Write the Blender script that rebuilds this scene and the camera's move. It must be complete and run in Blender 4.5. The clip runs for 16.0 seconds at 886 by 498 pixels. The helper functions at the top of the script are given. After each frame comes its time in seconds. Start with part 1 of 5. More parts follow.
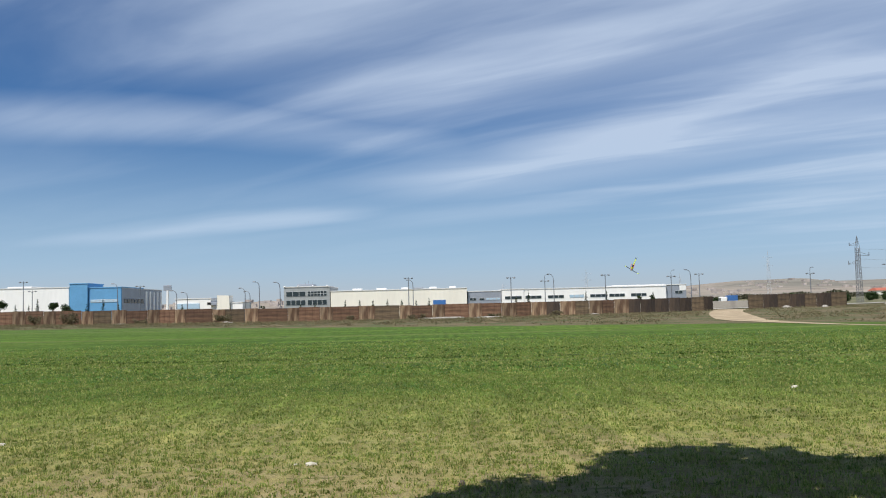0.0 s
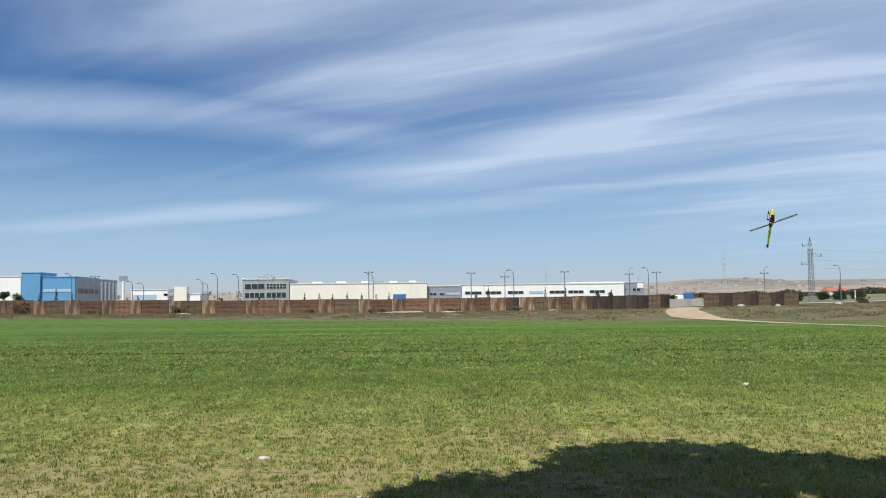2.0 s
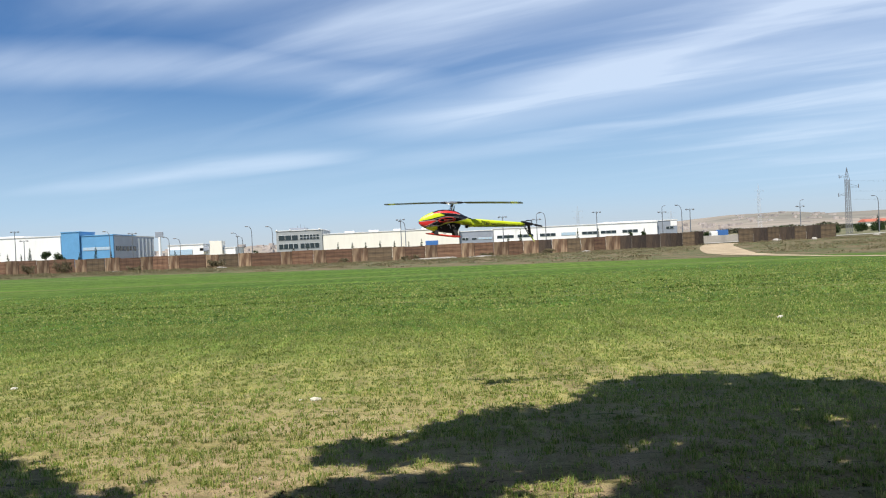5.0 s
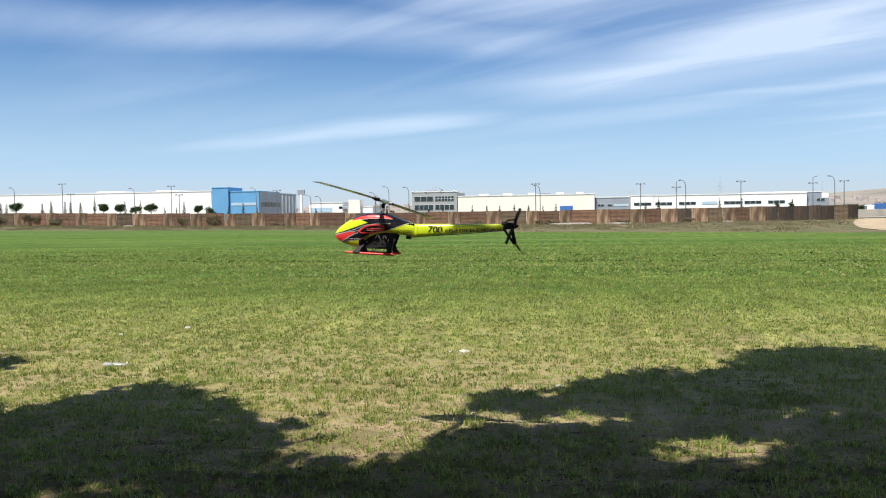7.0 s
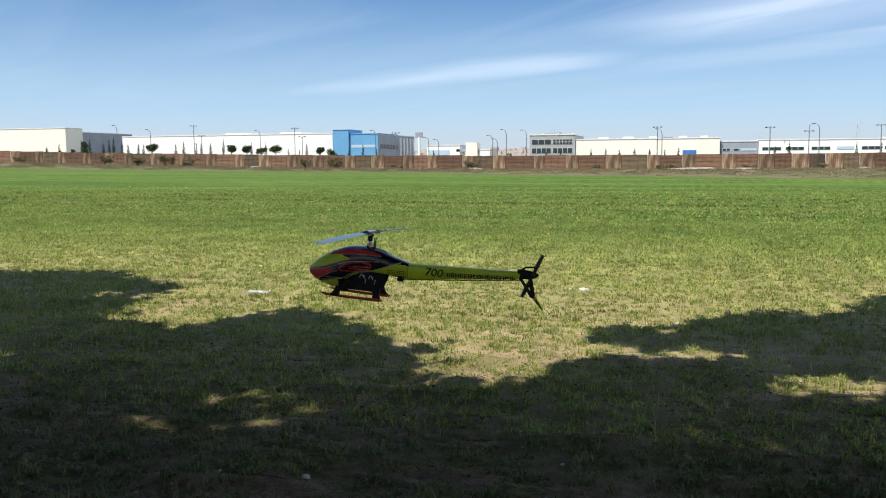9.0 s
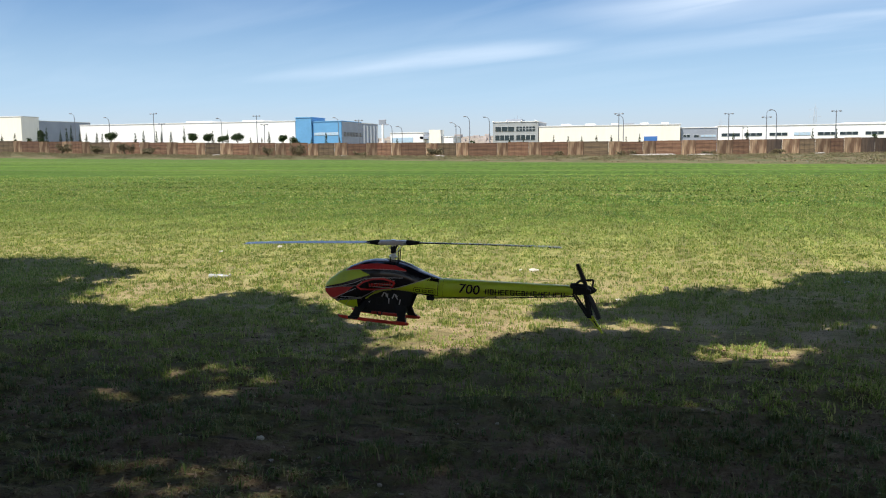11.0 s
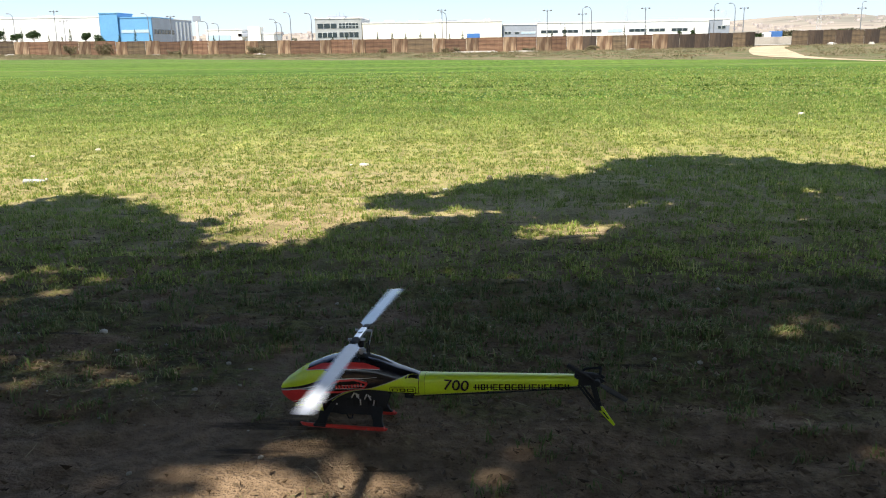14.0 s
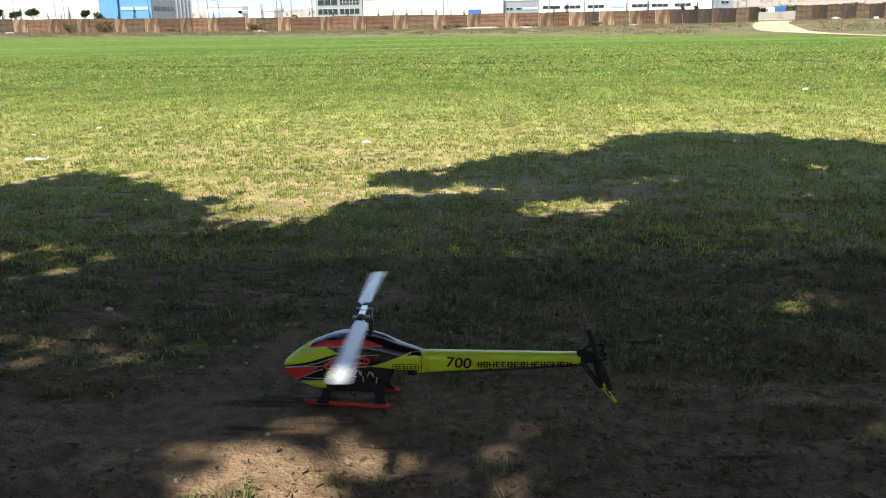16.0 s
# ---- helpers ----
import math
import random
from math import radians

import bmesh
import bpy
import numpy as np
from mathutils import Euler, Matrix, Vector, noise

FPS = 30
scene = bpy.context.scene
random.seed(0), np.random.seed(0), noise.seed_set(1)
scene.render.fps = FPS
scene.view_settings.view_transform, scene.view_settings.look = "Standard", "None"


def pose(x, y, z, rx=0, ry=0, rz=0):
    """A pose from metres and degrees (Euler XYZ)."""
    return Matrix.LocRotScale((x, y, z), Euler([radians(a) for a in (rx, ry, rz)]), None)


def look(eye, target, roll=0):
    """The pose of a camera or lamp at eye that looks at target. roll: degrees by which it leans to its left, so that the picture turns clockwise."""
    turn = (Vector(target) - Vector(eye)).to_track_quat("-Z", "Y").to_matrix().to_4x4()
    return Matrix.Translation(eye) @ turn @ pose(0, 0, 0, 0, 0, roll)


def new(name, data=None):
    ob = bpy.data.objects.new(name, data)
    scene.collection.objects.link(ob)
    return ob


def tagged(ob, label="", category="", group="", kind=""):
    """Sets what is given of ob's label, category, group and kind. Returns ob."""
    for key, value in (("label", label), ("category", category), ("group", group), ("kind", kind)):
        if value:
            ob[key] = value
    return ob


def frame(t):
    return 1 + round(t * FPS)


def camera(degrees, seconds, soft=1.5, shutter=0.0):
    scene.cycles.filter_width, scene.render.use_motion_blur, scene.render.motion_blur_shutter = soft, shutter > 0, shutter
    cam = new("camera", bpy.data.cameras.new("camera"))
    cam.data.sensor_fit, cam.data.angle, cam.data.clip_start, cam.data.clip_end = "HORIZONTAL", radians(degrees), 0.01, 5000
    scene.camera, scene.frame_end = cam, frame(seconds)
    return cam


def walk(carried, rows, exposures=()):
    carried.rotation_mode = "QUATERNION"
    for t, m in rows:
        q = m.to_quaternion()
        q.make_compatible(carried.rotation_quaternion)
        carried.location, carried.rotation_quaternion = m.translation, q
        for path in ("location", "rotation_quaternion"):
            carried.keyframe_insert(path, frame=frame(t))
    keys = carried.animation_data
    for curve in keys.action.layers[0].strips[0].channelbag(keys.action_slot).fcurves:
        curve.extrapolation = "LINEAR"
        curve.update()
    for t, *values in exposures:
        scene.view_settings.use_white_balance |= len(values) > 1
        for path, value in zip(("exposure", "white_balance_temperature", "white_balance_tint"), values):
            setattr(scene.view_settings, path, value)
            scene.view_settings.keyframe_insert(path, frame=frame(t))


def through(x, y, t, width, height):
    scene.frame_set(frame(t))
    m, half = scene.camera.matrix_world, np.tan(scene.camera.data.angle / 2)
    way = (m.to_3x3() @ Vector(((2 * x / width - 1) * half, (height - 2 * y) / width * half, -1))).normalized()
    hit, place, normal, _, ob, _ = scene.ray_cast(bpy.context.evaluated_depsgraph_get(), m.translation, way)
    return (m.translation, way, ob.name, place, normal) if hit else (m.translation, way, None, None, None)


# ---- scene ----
# the camera, carried by a walker who steps back: t, x, y, z, yaw, pitch, roll
PATH = [
    (0.0, 0.324, 0.809, 1.617, -0.02, 3.98, 1.41),
    (0.5, 0.339, 0.780, 1.616, -2.00, 3.99, 0.71),
    (1.0, 0.347, 0.804, 1.612, -2.28, 3.40, 0.64),
    (1.5, 0.323, 0.833, 1.614, -1.66, 3.35, 0.88),
    (2.0, 0.359, 0.826, 1.619, -2.68, 3.57, 0.67),
    (2.5, 0.372, 0.802, 1.629, -4.03, 3.99, 0.73),
    (3.0, 0.353, 0.816, 1.625, -3.95, 4.01, 1.26),
    (3.2, 0.377, 0.802, 1.621, -3.64, 3.90, 1.47),
    (5.3, 0.260, 0.520, 1.596, 0.09, -1.04, 2.78),
    (5.5, 0.241, 0.596, 1.568, 0.60, -1.72, 2.81),
    (6.0, 0.225, 0.481, 1.565, 3.44, -2.58, 2.06),
    (6.5, 0.189, 0.325, 1.565, 7.15, -2.91, 0.98),
    (7.0, 0.095, 0.258, 1.567, 8.34, -2.16, 0.86),
    (7.5, -0.007, 0.189, 1.542, 9.25, -2.89, 1.21),
    (8.0, -0.028, 0.109, 1.540, 13.76, -4.43, 0.43),
    (8.2, 0.013, 0.043, 1.538, 16.46, -5.13, 0.09),
    (10.3, 0.161, -0.376, 1.547, 14.66, -6.17, 0.96),
    (10.5, 0.232, -0.435, 1.547, 14.43, -5.94, 0.93),
    (11.0, 0.309, -0.464, 1.525, 13.72, -6.71, 0.65),
    (11.5, 0.311, -0.487, 1.517, 11.39, -8.09, 0.91),
    (12.0, 0.309, -0.703, 1.534, 7.33, -9.00, 1.68),
    (12.5, 0.251, -0.750, 1.516, 4.59, -9.93, 1.28),
    (13.0, 0.279, -0.726, 1.501, 3.10, -11.33, 0.25),
    (13.5, 0.318, -0.742, 1.487, 2.17, -12.72, 0.24),
    (14.0, 0.325, -0.740, 1.487, 2.18, -13.48, 0.89),
    (14.5, 0.319, -0.736, 1.482, 2.70, -13.95, 1.46),
    (15.0, 0.317, -0.734, 1.482, 3.04, -14.34, 1.58),
    (15.5, 0.311, -0.729, 1.484, 2.95, -14.82, 1.45),
    (16.0, 0.308, -0.727, 1.482, 2.26, -14.97, 1.09),
]
cam = camera(54.68, 16.0, soft=1.1, shutter=0.06)
walk(cam, [(t, pose(x, y, z, 90 + p, r, yaw)) for t, x, y, z, yaw, p, r in PATH],
     exposures=[(0.0, 0.0, 6500, 10), (0.5, 0.08, 6500, 10), (1.0, 0.1, 6500, 10), (3.2, 0.09, 6480, 10), (5.3, 0.36, 6620, 10), (7.0, 0.44, 6620, 10), (8.2, 0.42, 6620, 10), (10.5, 0.52, 6700, 10), (11.0, 0.46, 6700, 10), (11.5, 0.4, 6720, 10), (12.0, 0.42, 6700, 10), (12.5, 0.5, 6700, 10), (13.0, 0.52, 6850, 10), (13.5, 0.9, 7000, 10), (14.0, 1.0, 6950, 10), (14.5, 0.97, 6950, 10), (15.0, 0.9, 6950, 10), (15.5, 0.94, 6950, 10), (16.0, 1.05, 6950, 10)])

# ---- world, sun ----
SHADE = (0.31, 0.45)                    # how far a shadow falls, per metre of height
SUN_EL = math.degrees(math.atan2(1, math.hypot(*SHADE)))
SUN_AZ = math.degrees(math.atan2(-SHADE[0], -SHADE[1])) % 360   # clockwise from +y (ahead)


def node_maker(nt):
    """Makes a node of a kind, with its operation, blend type or interpolation."""
    def make(kind, operation="", blend="", smooth=False, rgba=False):
        node = nt.nodes.new("ShaderNode" + kind)
        if operation:
            node.operation = operation
        if rgba:
            node.data_type = "RGBA"
        if blend:
            node.blend_type = blend
        if smooth:
            node.interpolation_type = "SMOOTHSTEP"
        return node
    return make


def make_world():
    w = bpy.data.worlds.new("sky")
    scene.world = w
    w.use_nodes = True
    nt = w.node_tree
    nt.nodes.clear()
    N = node_maker(nt)
    L = nt.links.new
    out, bg = N("OutputWorld"), N("Background")
    bg.inputs["Strength"].default_value = 0.066
    sky = N("TexSky")
    sky.sky_type, sky.sun_disc = "NISHITA", False
    sky.sun_elevation, sky.sun_rotation = radians(SUN_EL), radians(SUN_AZ)
    sky.air_density, sky.dust_density, sky.ozone_density = 1.0, 0.5, 3.0
    tc = N("TexCoord")
    sep = N("SeparateXYZ")
    L(tc.outputs["Generated"], sep.inputs[0])
    # cirrus on a flat high layer: direction / height
    hgt = N("Math", operation="MAXIMUM")
    hgt.inputs[1].default_value = 0.015
    L(sep.outputs["Z"], hgt.inputs[0])
    hh = N("Math", operation="ADD")
    hh.inputs[1].default_value = 0.05
    L(hgt.outputs[0], hh.inputs[0])
    dv = N("VectorMath", operation="DIVIDE")
    comb = N("CombineXYZ")
    for i in range(3):
        L(hh.outputs[0], comb.inputs[i])
    L(tc.outputs["Generated"], dv.inputs[0])
    L(comb.outputs[0], dv.inputs[1])
    # streaks: stretched noise, broken by a broad one
    turn = N("VectorRotate")
    turn.rotation_type = "Z_AXIS"
    turn.inputs["Angle"].default_value = radians(CLOUD_TURN)
    L(dv.outputs[0], turn.inputs["Vector"])
    mp = N("Mapping")
    mp.inputs["Scale"].default_value = (0.5, 1.7, 0.0)
    mp.inputs["Location"].default_value = CLOUD_AT
    L(turn.outputs[0], mp.inputs["Vector"])
    n1 = N("TexNoise")
    n1.inputs["Scale"].default_value, n1.inputs["Detail"].default_value = 1.0, 6
    n1.inputs["Roughness"].default_value, n1.inputs["Distortion"].default_value = 0.5, 0.5
    L(mp.outputs[0], n1.inputs["Vector"])
    mp2 = N("Mapping")
    mp2.inputs["Scale"].default_value = (0.25, 0.5, 0.0)
    mp2.inputs["Location"].default_value = (3.1, 0.4, 0)
    L(turn.outputs[0], mp2.inputs["Vector"])
    n2 = N("TexNoise")
    n2.inputs["Scale"].default_value, n2.inputs["Detail"].default_value = 1.0, 3
    L(mp2.outputs[0], n2.inputs["Vector"])
    def calc(op, a, z=0.0):
        n = N("Math", op)
        for i, v in enumerate((a, z)):
            if isinstance(v, (int, float)):
                n.inputs[i].default_value = v
            else:
                L(v, n.inputs[i])
        return n.outputs[0]

    def ramp(value, a, z, to0=0.0, to1=1.0):
        r = N("MapRange", smooth=True)
        for k, v in (("From Min", a), ("From Max", z), ("To Min", to0), ("To Max", to1)):
            r.inputs[k].default_value = v
        L(value, r.inputs["Value"])
        return r.outputs[0]

    uv = N("SeparateXYZ")
    L(turn.outputs[0], uv.inputs[0])
    along, across = uv.outputs["X"], uv.outputs["Y"]
    across = calc("ADD", across, calc("MULTIPLY", calc("SUBTRACT", n2.outputs["Fac"], 0.5), 1.5))
    # long bands of cirrus: place and slope across the wind, half width, reach along it, strength
    total = ramp(along, 3.1, -0.8, 0.02, 0.86)
    for u0, v0, slope, w, ua, ub, k in CIRRUS:
        off = calc("ABSOLUTE", calc("SUBTRACT", calc("SUBTRACT", across, v0), calc("MULTIPLY", calc("SUBTRACT", along, u0), slope)))
        band = calc("MULTIPLY", ramp(off, 0.0, w * 2.4, k * 0.86, 0.0), calc("MULTIPLY", ramp(along, ua - 0.5, ua + 0.5), ramp(along, ub + 0.6, ub - 0.6)))
        total = calc("MAXIMUM", total, band)
    wisp = ramp(n1.outputs["Fac"], 0.28, 0.72, 0.62, 1.03)
    cover = calc("ADD", calc("MULTIPLY", total, wisp), calc("MULTIPLY", ramp(n1.outputs["Fac"], 0.4, 0.8, 0.0, 0.5), ramp(along, 3.6, 1.0, 0.25, 1.0)))
    rng = N("Clamp")
    rng.inputs["Max"].default_value = 0.85
    L(cover, rng.inputs["Value"])
    # haze takes over low down
    low = N("MapRange", smooth=True)
    for k, v in (("From Min", 0.0), ("From Max", 0.08), ("To Min", 0.0), ("To Max", 1.0)):
        low.inputs[k].default_value = v
    L(sep.outputs["Z"], low.inputs["Value"])
    mul = N("Math", operation="MULTIPLY")
    L(rng.outputs[0], mul.inputs[0])
    L(low.outputs[0], mul.inputs[1])
    mix = N("Mix", rgba=True)
    # cirrus cleared towards the unseen zenith, to dim the fill light in the shade
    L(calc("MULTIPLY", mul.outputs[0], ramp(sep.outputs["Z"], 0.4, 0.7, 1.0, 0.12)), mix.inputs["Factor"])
    tint = N("Mix", rgba=True, blend="MULTIPLY")
    tint.inputs["Factor"].default_value = 1.0
    L(sky.outputs[0], tint.inputs["A"])
    tint.inputs["B"].default_value = SKY_TINT
    L(tint.outputs["Result"], mix.inputs["A"])
    mix.inputs["B"].default_value = CLOUD_RGB
    hz, hmix = N("MapRange", smooth=True), N("Mix", rgba=True)
    for k, v in (("From Min", -0.02), ("From Max", 0.24), ("To Min", 0.92), ("To Max", 0.0)):
        hz.inputs[k].default_value = v
    L(sep.outputs["Z"], hz.inputs["Value"])
    L(hz.outputs[0], hmix.inputs["Factor"])
    L(mix.outputs["Result"], hmix.inputs["A"])
    hmix.inputs["B"].default_value = HAZE_RGB
    # dusty murk right at the horizon
    mk, mmix = N("MapRange", smooth=True), N("Mix", rgba=True)
    for k, v in (("From Min", 0.0), ("From Max", 0.065), ("To Min", 0.8), ("To Max", 0.0)):
        mk.inputs[k].default_value = v
    L(sep.outputs["Z"], mk.inputs["Value"])
    L(mk.outputs[0], mmix.inputs["Factor"])
    L(hmix.outputs["Result"], mmix.inputs["A"])
    mmix.inputs["B"].default_value = (7.0, 7.7, 8.2, 1)
    L(mmix.outputs["Result"], bg.inputs["Color"])
    L(bg.outputs[0], out.inputs["Surface"])


CIRRUS = [(1.8, -1.9, 0.05, 0.34, -5, 2.3, 0.72), (2.9, -2.45, 1.45, 0.4, 2.2, 3.7, 0.55), (1.5, -2.87, 0.13, 0.36, -5, 2.4, 0.75), (1.8, -4.12, -0.07, 0.46, -5, 3.1, 0.85),
          (5.1, -4.3, 0.24, 0.26, 4.0, 6.6, 0.9), (2.0, -5.2, 0.0, 0.4, -3, 4.0, 0.3), (-1.0, -1.0, 0.1, 0.6, -6, 1.4, 0.6)]
CLOUD_TURN, CLOUD_AT = -145.0, (1.7, 0.3, 0)
SKY_TINT, CLOUD_RGB, HAZE_RGB = (0.47, 0.83, 1.22, 1), (8.5, 10.1, 12.6, 1), (6.5, 8.9, 11.5, 1)
make_world()
sun = new("sun", bpy.data.lights.new("sun", "SUN"))
sun.data.energy, sun.data.angle, sun.data.color = 5.0, radians(0.55), (1.0, 0.95, 0.87)
sun.matrix_world = look((0, 0, 30), (SHADE[0], SHADE[1], 29))

# ---- materials ----
def material(name, color, rough=0.8, metal=0.0, var=0.15, scale=6.0, fine=60.0, bump=0.15, second=None, coat=0.0,
             spec=0.5, piece=0.0, stretch=(1, 1, 1), dist=0.01):
    """A surface with a broad and a fine variation of its colour, and relief. second: a stain colour mixed in by the broad noise."""
    m = bpy.data.materials.new(name)
    m.use_nodes = True
    nt = m.node_tree
    N, L = node_maker(nt), nt.links.new
    b = nt.nodes["Principled BSDF"]
    b.inputs["Roughness"].default_value, b.inputs["Metallic"].default_value = rough, metal
    b.inputs["Coat Weight"].default_value, b.inputs["Specular IOR Level"].default_value = coat, spec
    b.inputs["Coat Roughness"].default_value = 0.08
    tc, mp = N("TexCoord"), N("Mapping")
    mp.inputs["Scale"].default_value = stretch
    L(tc.outputs["Object"], mp.inputs["Vector"])
    n1, n2 = N("TexNoise"), N("TexNoise")
    for n, s, d in ((n1, scale, 3), (n2, fine, 4)):
        n.inputs["Scale"].default_value, n.inputs["Detail"].default_value = s, d
        L(mp.outputs[0], n.inputs["Vector"])
    c = Vector(color[:3])
    mix = N("Mix", rgba=True)
    two = Vector(second[:3]) if second else c * (1 - var)
    mix.inputs["A"].default_value, mix.inputs["B"].default_value = (*(c * (1 + var * 0.4)), 1), (*two, 1)
    r = N("MapRange", smooth=True)
    r.inputs["From Min"].default_value, r.inputs["From Max"].default_value = (0.42, 0.62) if second else (0.3, 0.7)
    L(n1.outputs["Fac"], r.inputs["Value"])
    L(r.outputs[0], mix.inputs["Factor"])
    mul = N("Mix", rgba=True, blend="MULTIPLY")
    mul.inputs["Factor"].default_value = 1.0
    gr = N("MapRange")
    gr.inputs["From Min"].default_value, gr.inputs["From Max"].default_value = 0.3, 0.7
    gr.inputs["To Min"].default_value, gr.inputs["To Max"].default_value = 1 - var, 1 + var * 0.5
    L(n2.outputs["Fac"], gr.inputs["Value"])
    L(mix.outputs["Result"], mul.inputs["A"])
    L(gr.outputs[0], mul.inputs["B"])
    last = mul.outputs["Result"]
    if piece:
        oi, pr, pm = N("ObjectInfo"), N("MapRange"), N("Mix", rgba=True, blend="MULTIPLY")
        pr.inputs["To Min"].default_value, pr.inputs["To Max"].default_value = 1 - piece, 1 + piece * 0.6
        pm.inputs["Factor"].default_value = 1.0
        L(oi.outputs["Random"], pr.inputs["Value"])
        L(last, pm.inputs["A"])
        L(pr.outputs[0], pm.inputs["B"])
        last = pm.outputs["Result"]
    L(last, b.inputs["Base Color"])
    if bump:
        bp = N("Bump")
        bp.inputs["Strength"].default_value, bp.inputs["Distance"].default_value = bump, dist
        L(n2.outputs["Fac"], bp.inputs["Height"])
        L(bp.outputs[0], b.inputs["Normal"])
    return m


# ---- mesh helpers ----
def part(name, bm, mat, parent=None, label="", smooth=False, at=None):
    """Links a bmesh as one mesh object under a thing or part, or at top level."""
    me = bpy.data.meshes.new(name)
    bm.to_mesh(me)
    bm.free()
    for mm in (mat if isinstance(mat, (list, tuple)) else [mat]):
        me.materials.append(mm)
    if smooth:
        me.polygons.foreach_set("use_smooth", [True] * len(me.polygons))
    ob = new(name, me)
    if parent is not None:
        ob.parent = parent
    if at is not None:
        ob.matrix_basis = at
    if label:
        ob["label"] = label
    return ob


def thing(name, at, label, category, group="", kind=""):
    ob = new(name)
    ob.empty_display_size = 0.2
    ob.matrix_basis = at
    return tagged(ob, label, category, group, kind)


def box(bm, x0, x1, y0, y1, z0, z1, bevel=0.0, mat=0):
    r = bmesh.ops.create_cube(bm, size=1)
    bmesh.ops.scale(bm, vec=(x1 - x0, y1 - y0, z1 - z0), verts=r["verts"])
    bmesh.ops.translate(bm, vec=((x0 + x1) / 2, (y0 + y1) / 2, (z0 + z1) / 2), verts=r["verts"])
    faces = {f for v in r["verts"] for f in v.link_faces}
    for f in faces:
        f.material_index = mat
    if bevel:
        edges = {e for v in r["verts"] for e in v.link_edges}
        bmesh.ops.bevel(bm, geom=list(edges), offset=bevel, segments=1, affect="EDGES")
    return bm


def boxm(*a, **k):
    return box(bmesh.new(), *a, **k)


def tube(bm, p, q, r0, r1=None, n=8, caps=True):
    """A tapered rod from p to q."""
    p, q = Vector(p), Vector(q)
    r1 = r0 if r1 is None else r1
    d = q - p
    r = bmesh.ops.create_cone(bm, cap_ends=caps, segments=n, radius1=r0, radius2=r1, depth=d.length)
    m = Matrix.Translation((p + q) / 2) @ d.to_track_quat("Z", "Y").to_matrix().to_4x4()
    bmesh.ops.transform(bm, matrix=m, verts=r["verts"])
    return bm


def tubes(runs, n=8):
    bm = bmesh.new()
    for p, q, *r in runs:
        tube(bm, p, q, *r, n=n)
    return bm


def ground_z(x, y):
    """The field lies flat and rises gently to either side near the wall."""
    s = min(max((y - 25) / 110, 0.0), 1.0)
    s = s * s * (3 - 2 * s)
    return 1.1e-4 * min(abs(x), 160.0) ** 2 * s


def loft(sections, close=True):
    bm = bmesh.new()
    rows = [[bm.verts.new(p) for p in s] for s in sections]
    n = len(rows[0])
    for a, b in zip(rows, rows[1:]):
        for i in range(n):
            bm.faces.new((a[i], b[i], b[(i + 1) % n], a[(i + 1) % n]))
    if close:
        bm.faces.new(rows[0])
        bm.faces.new(rows[-1][::-1])
    bmesh.ops.recalc_face_normals(bm, faces=bm.faces)
    return bm

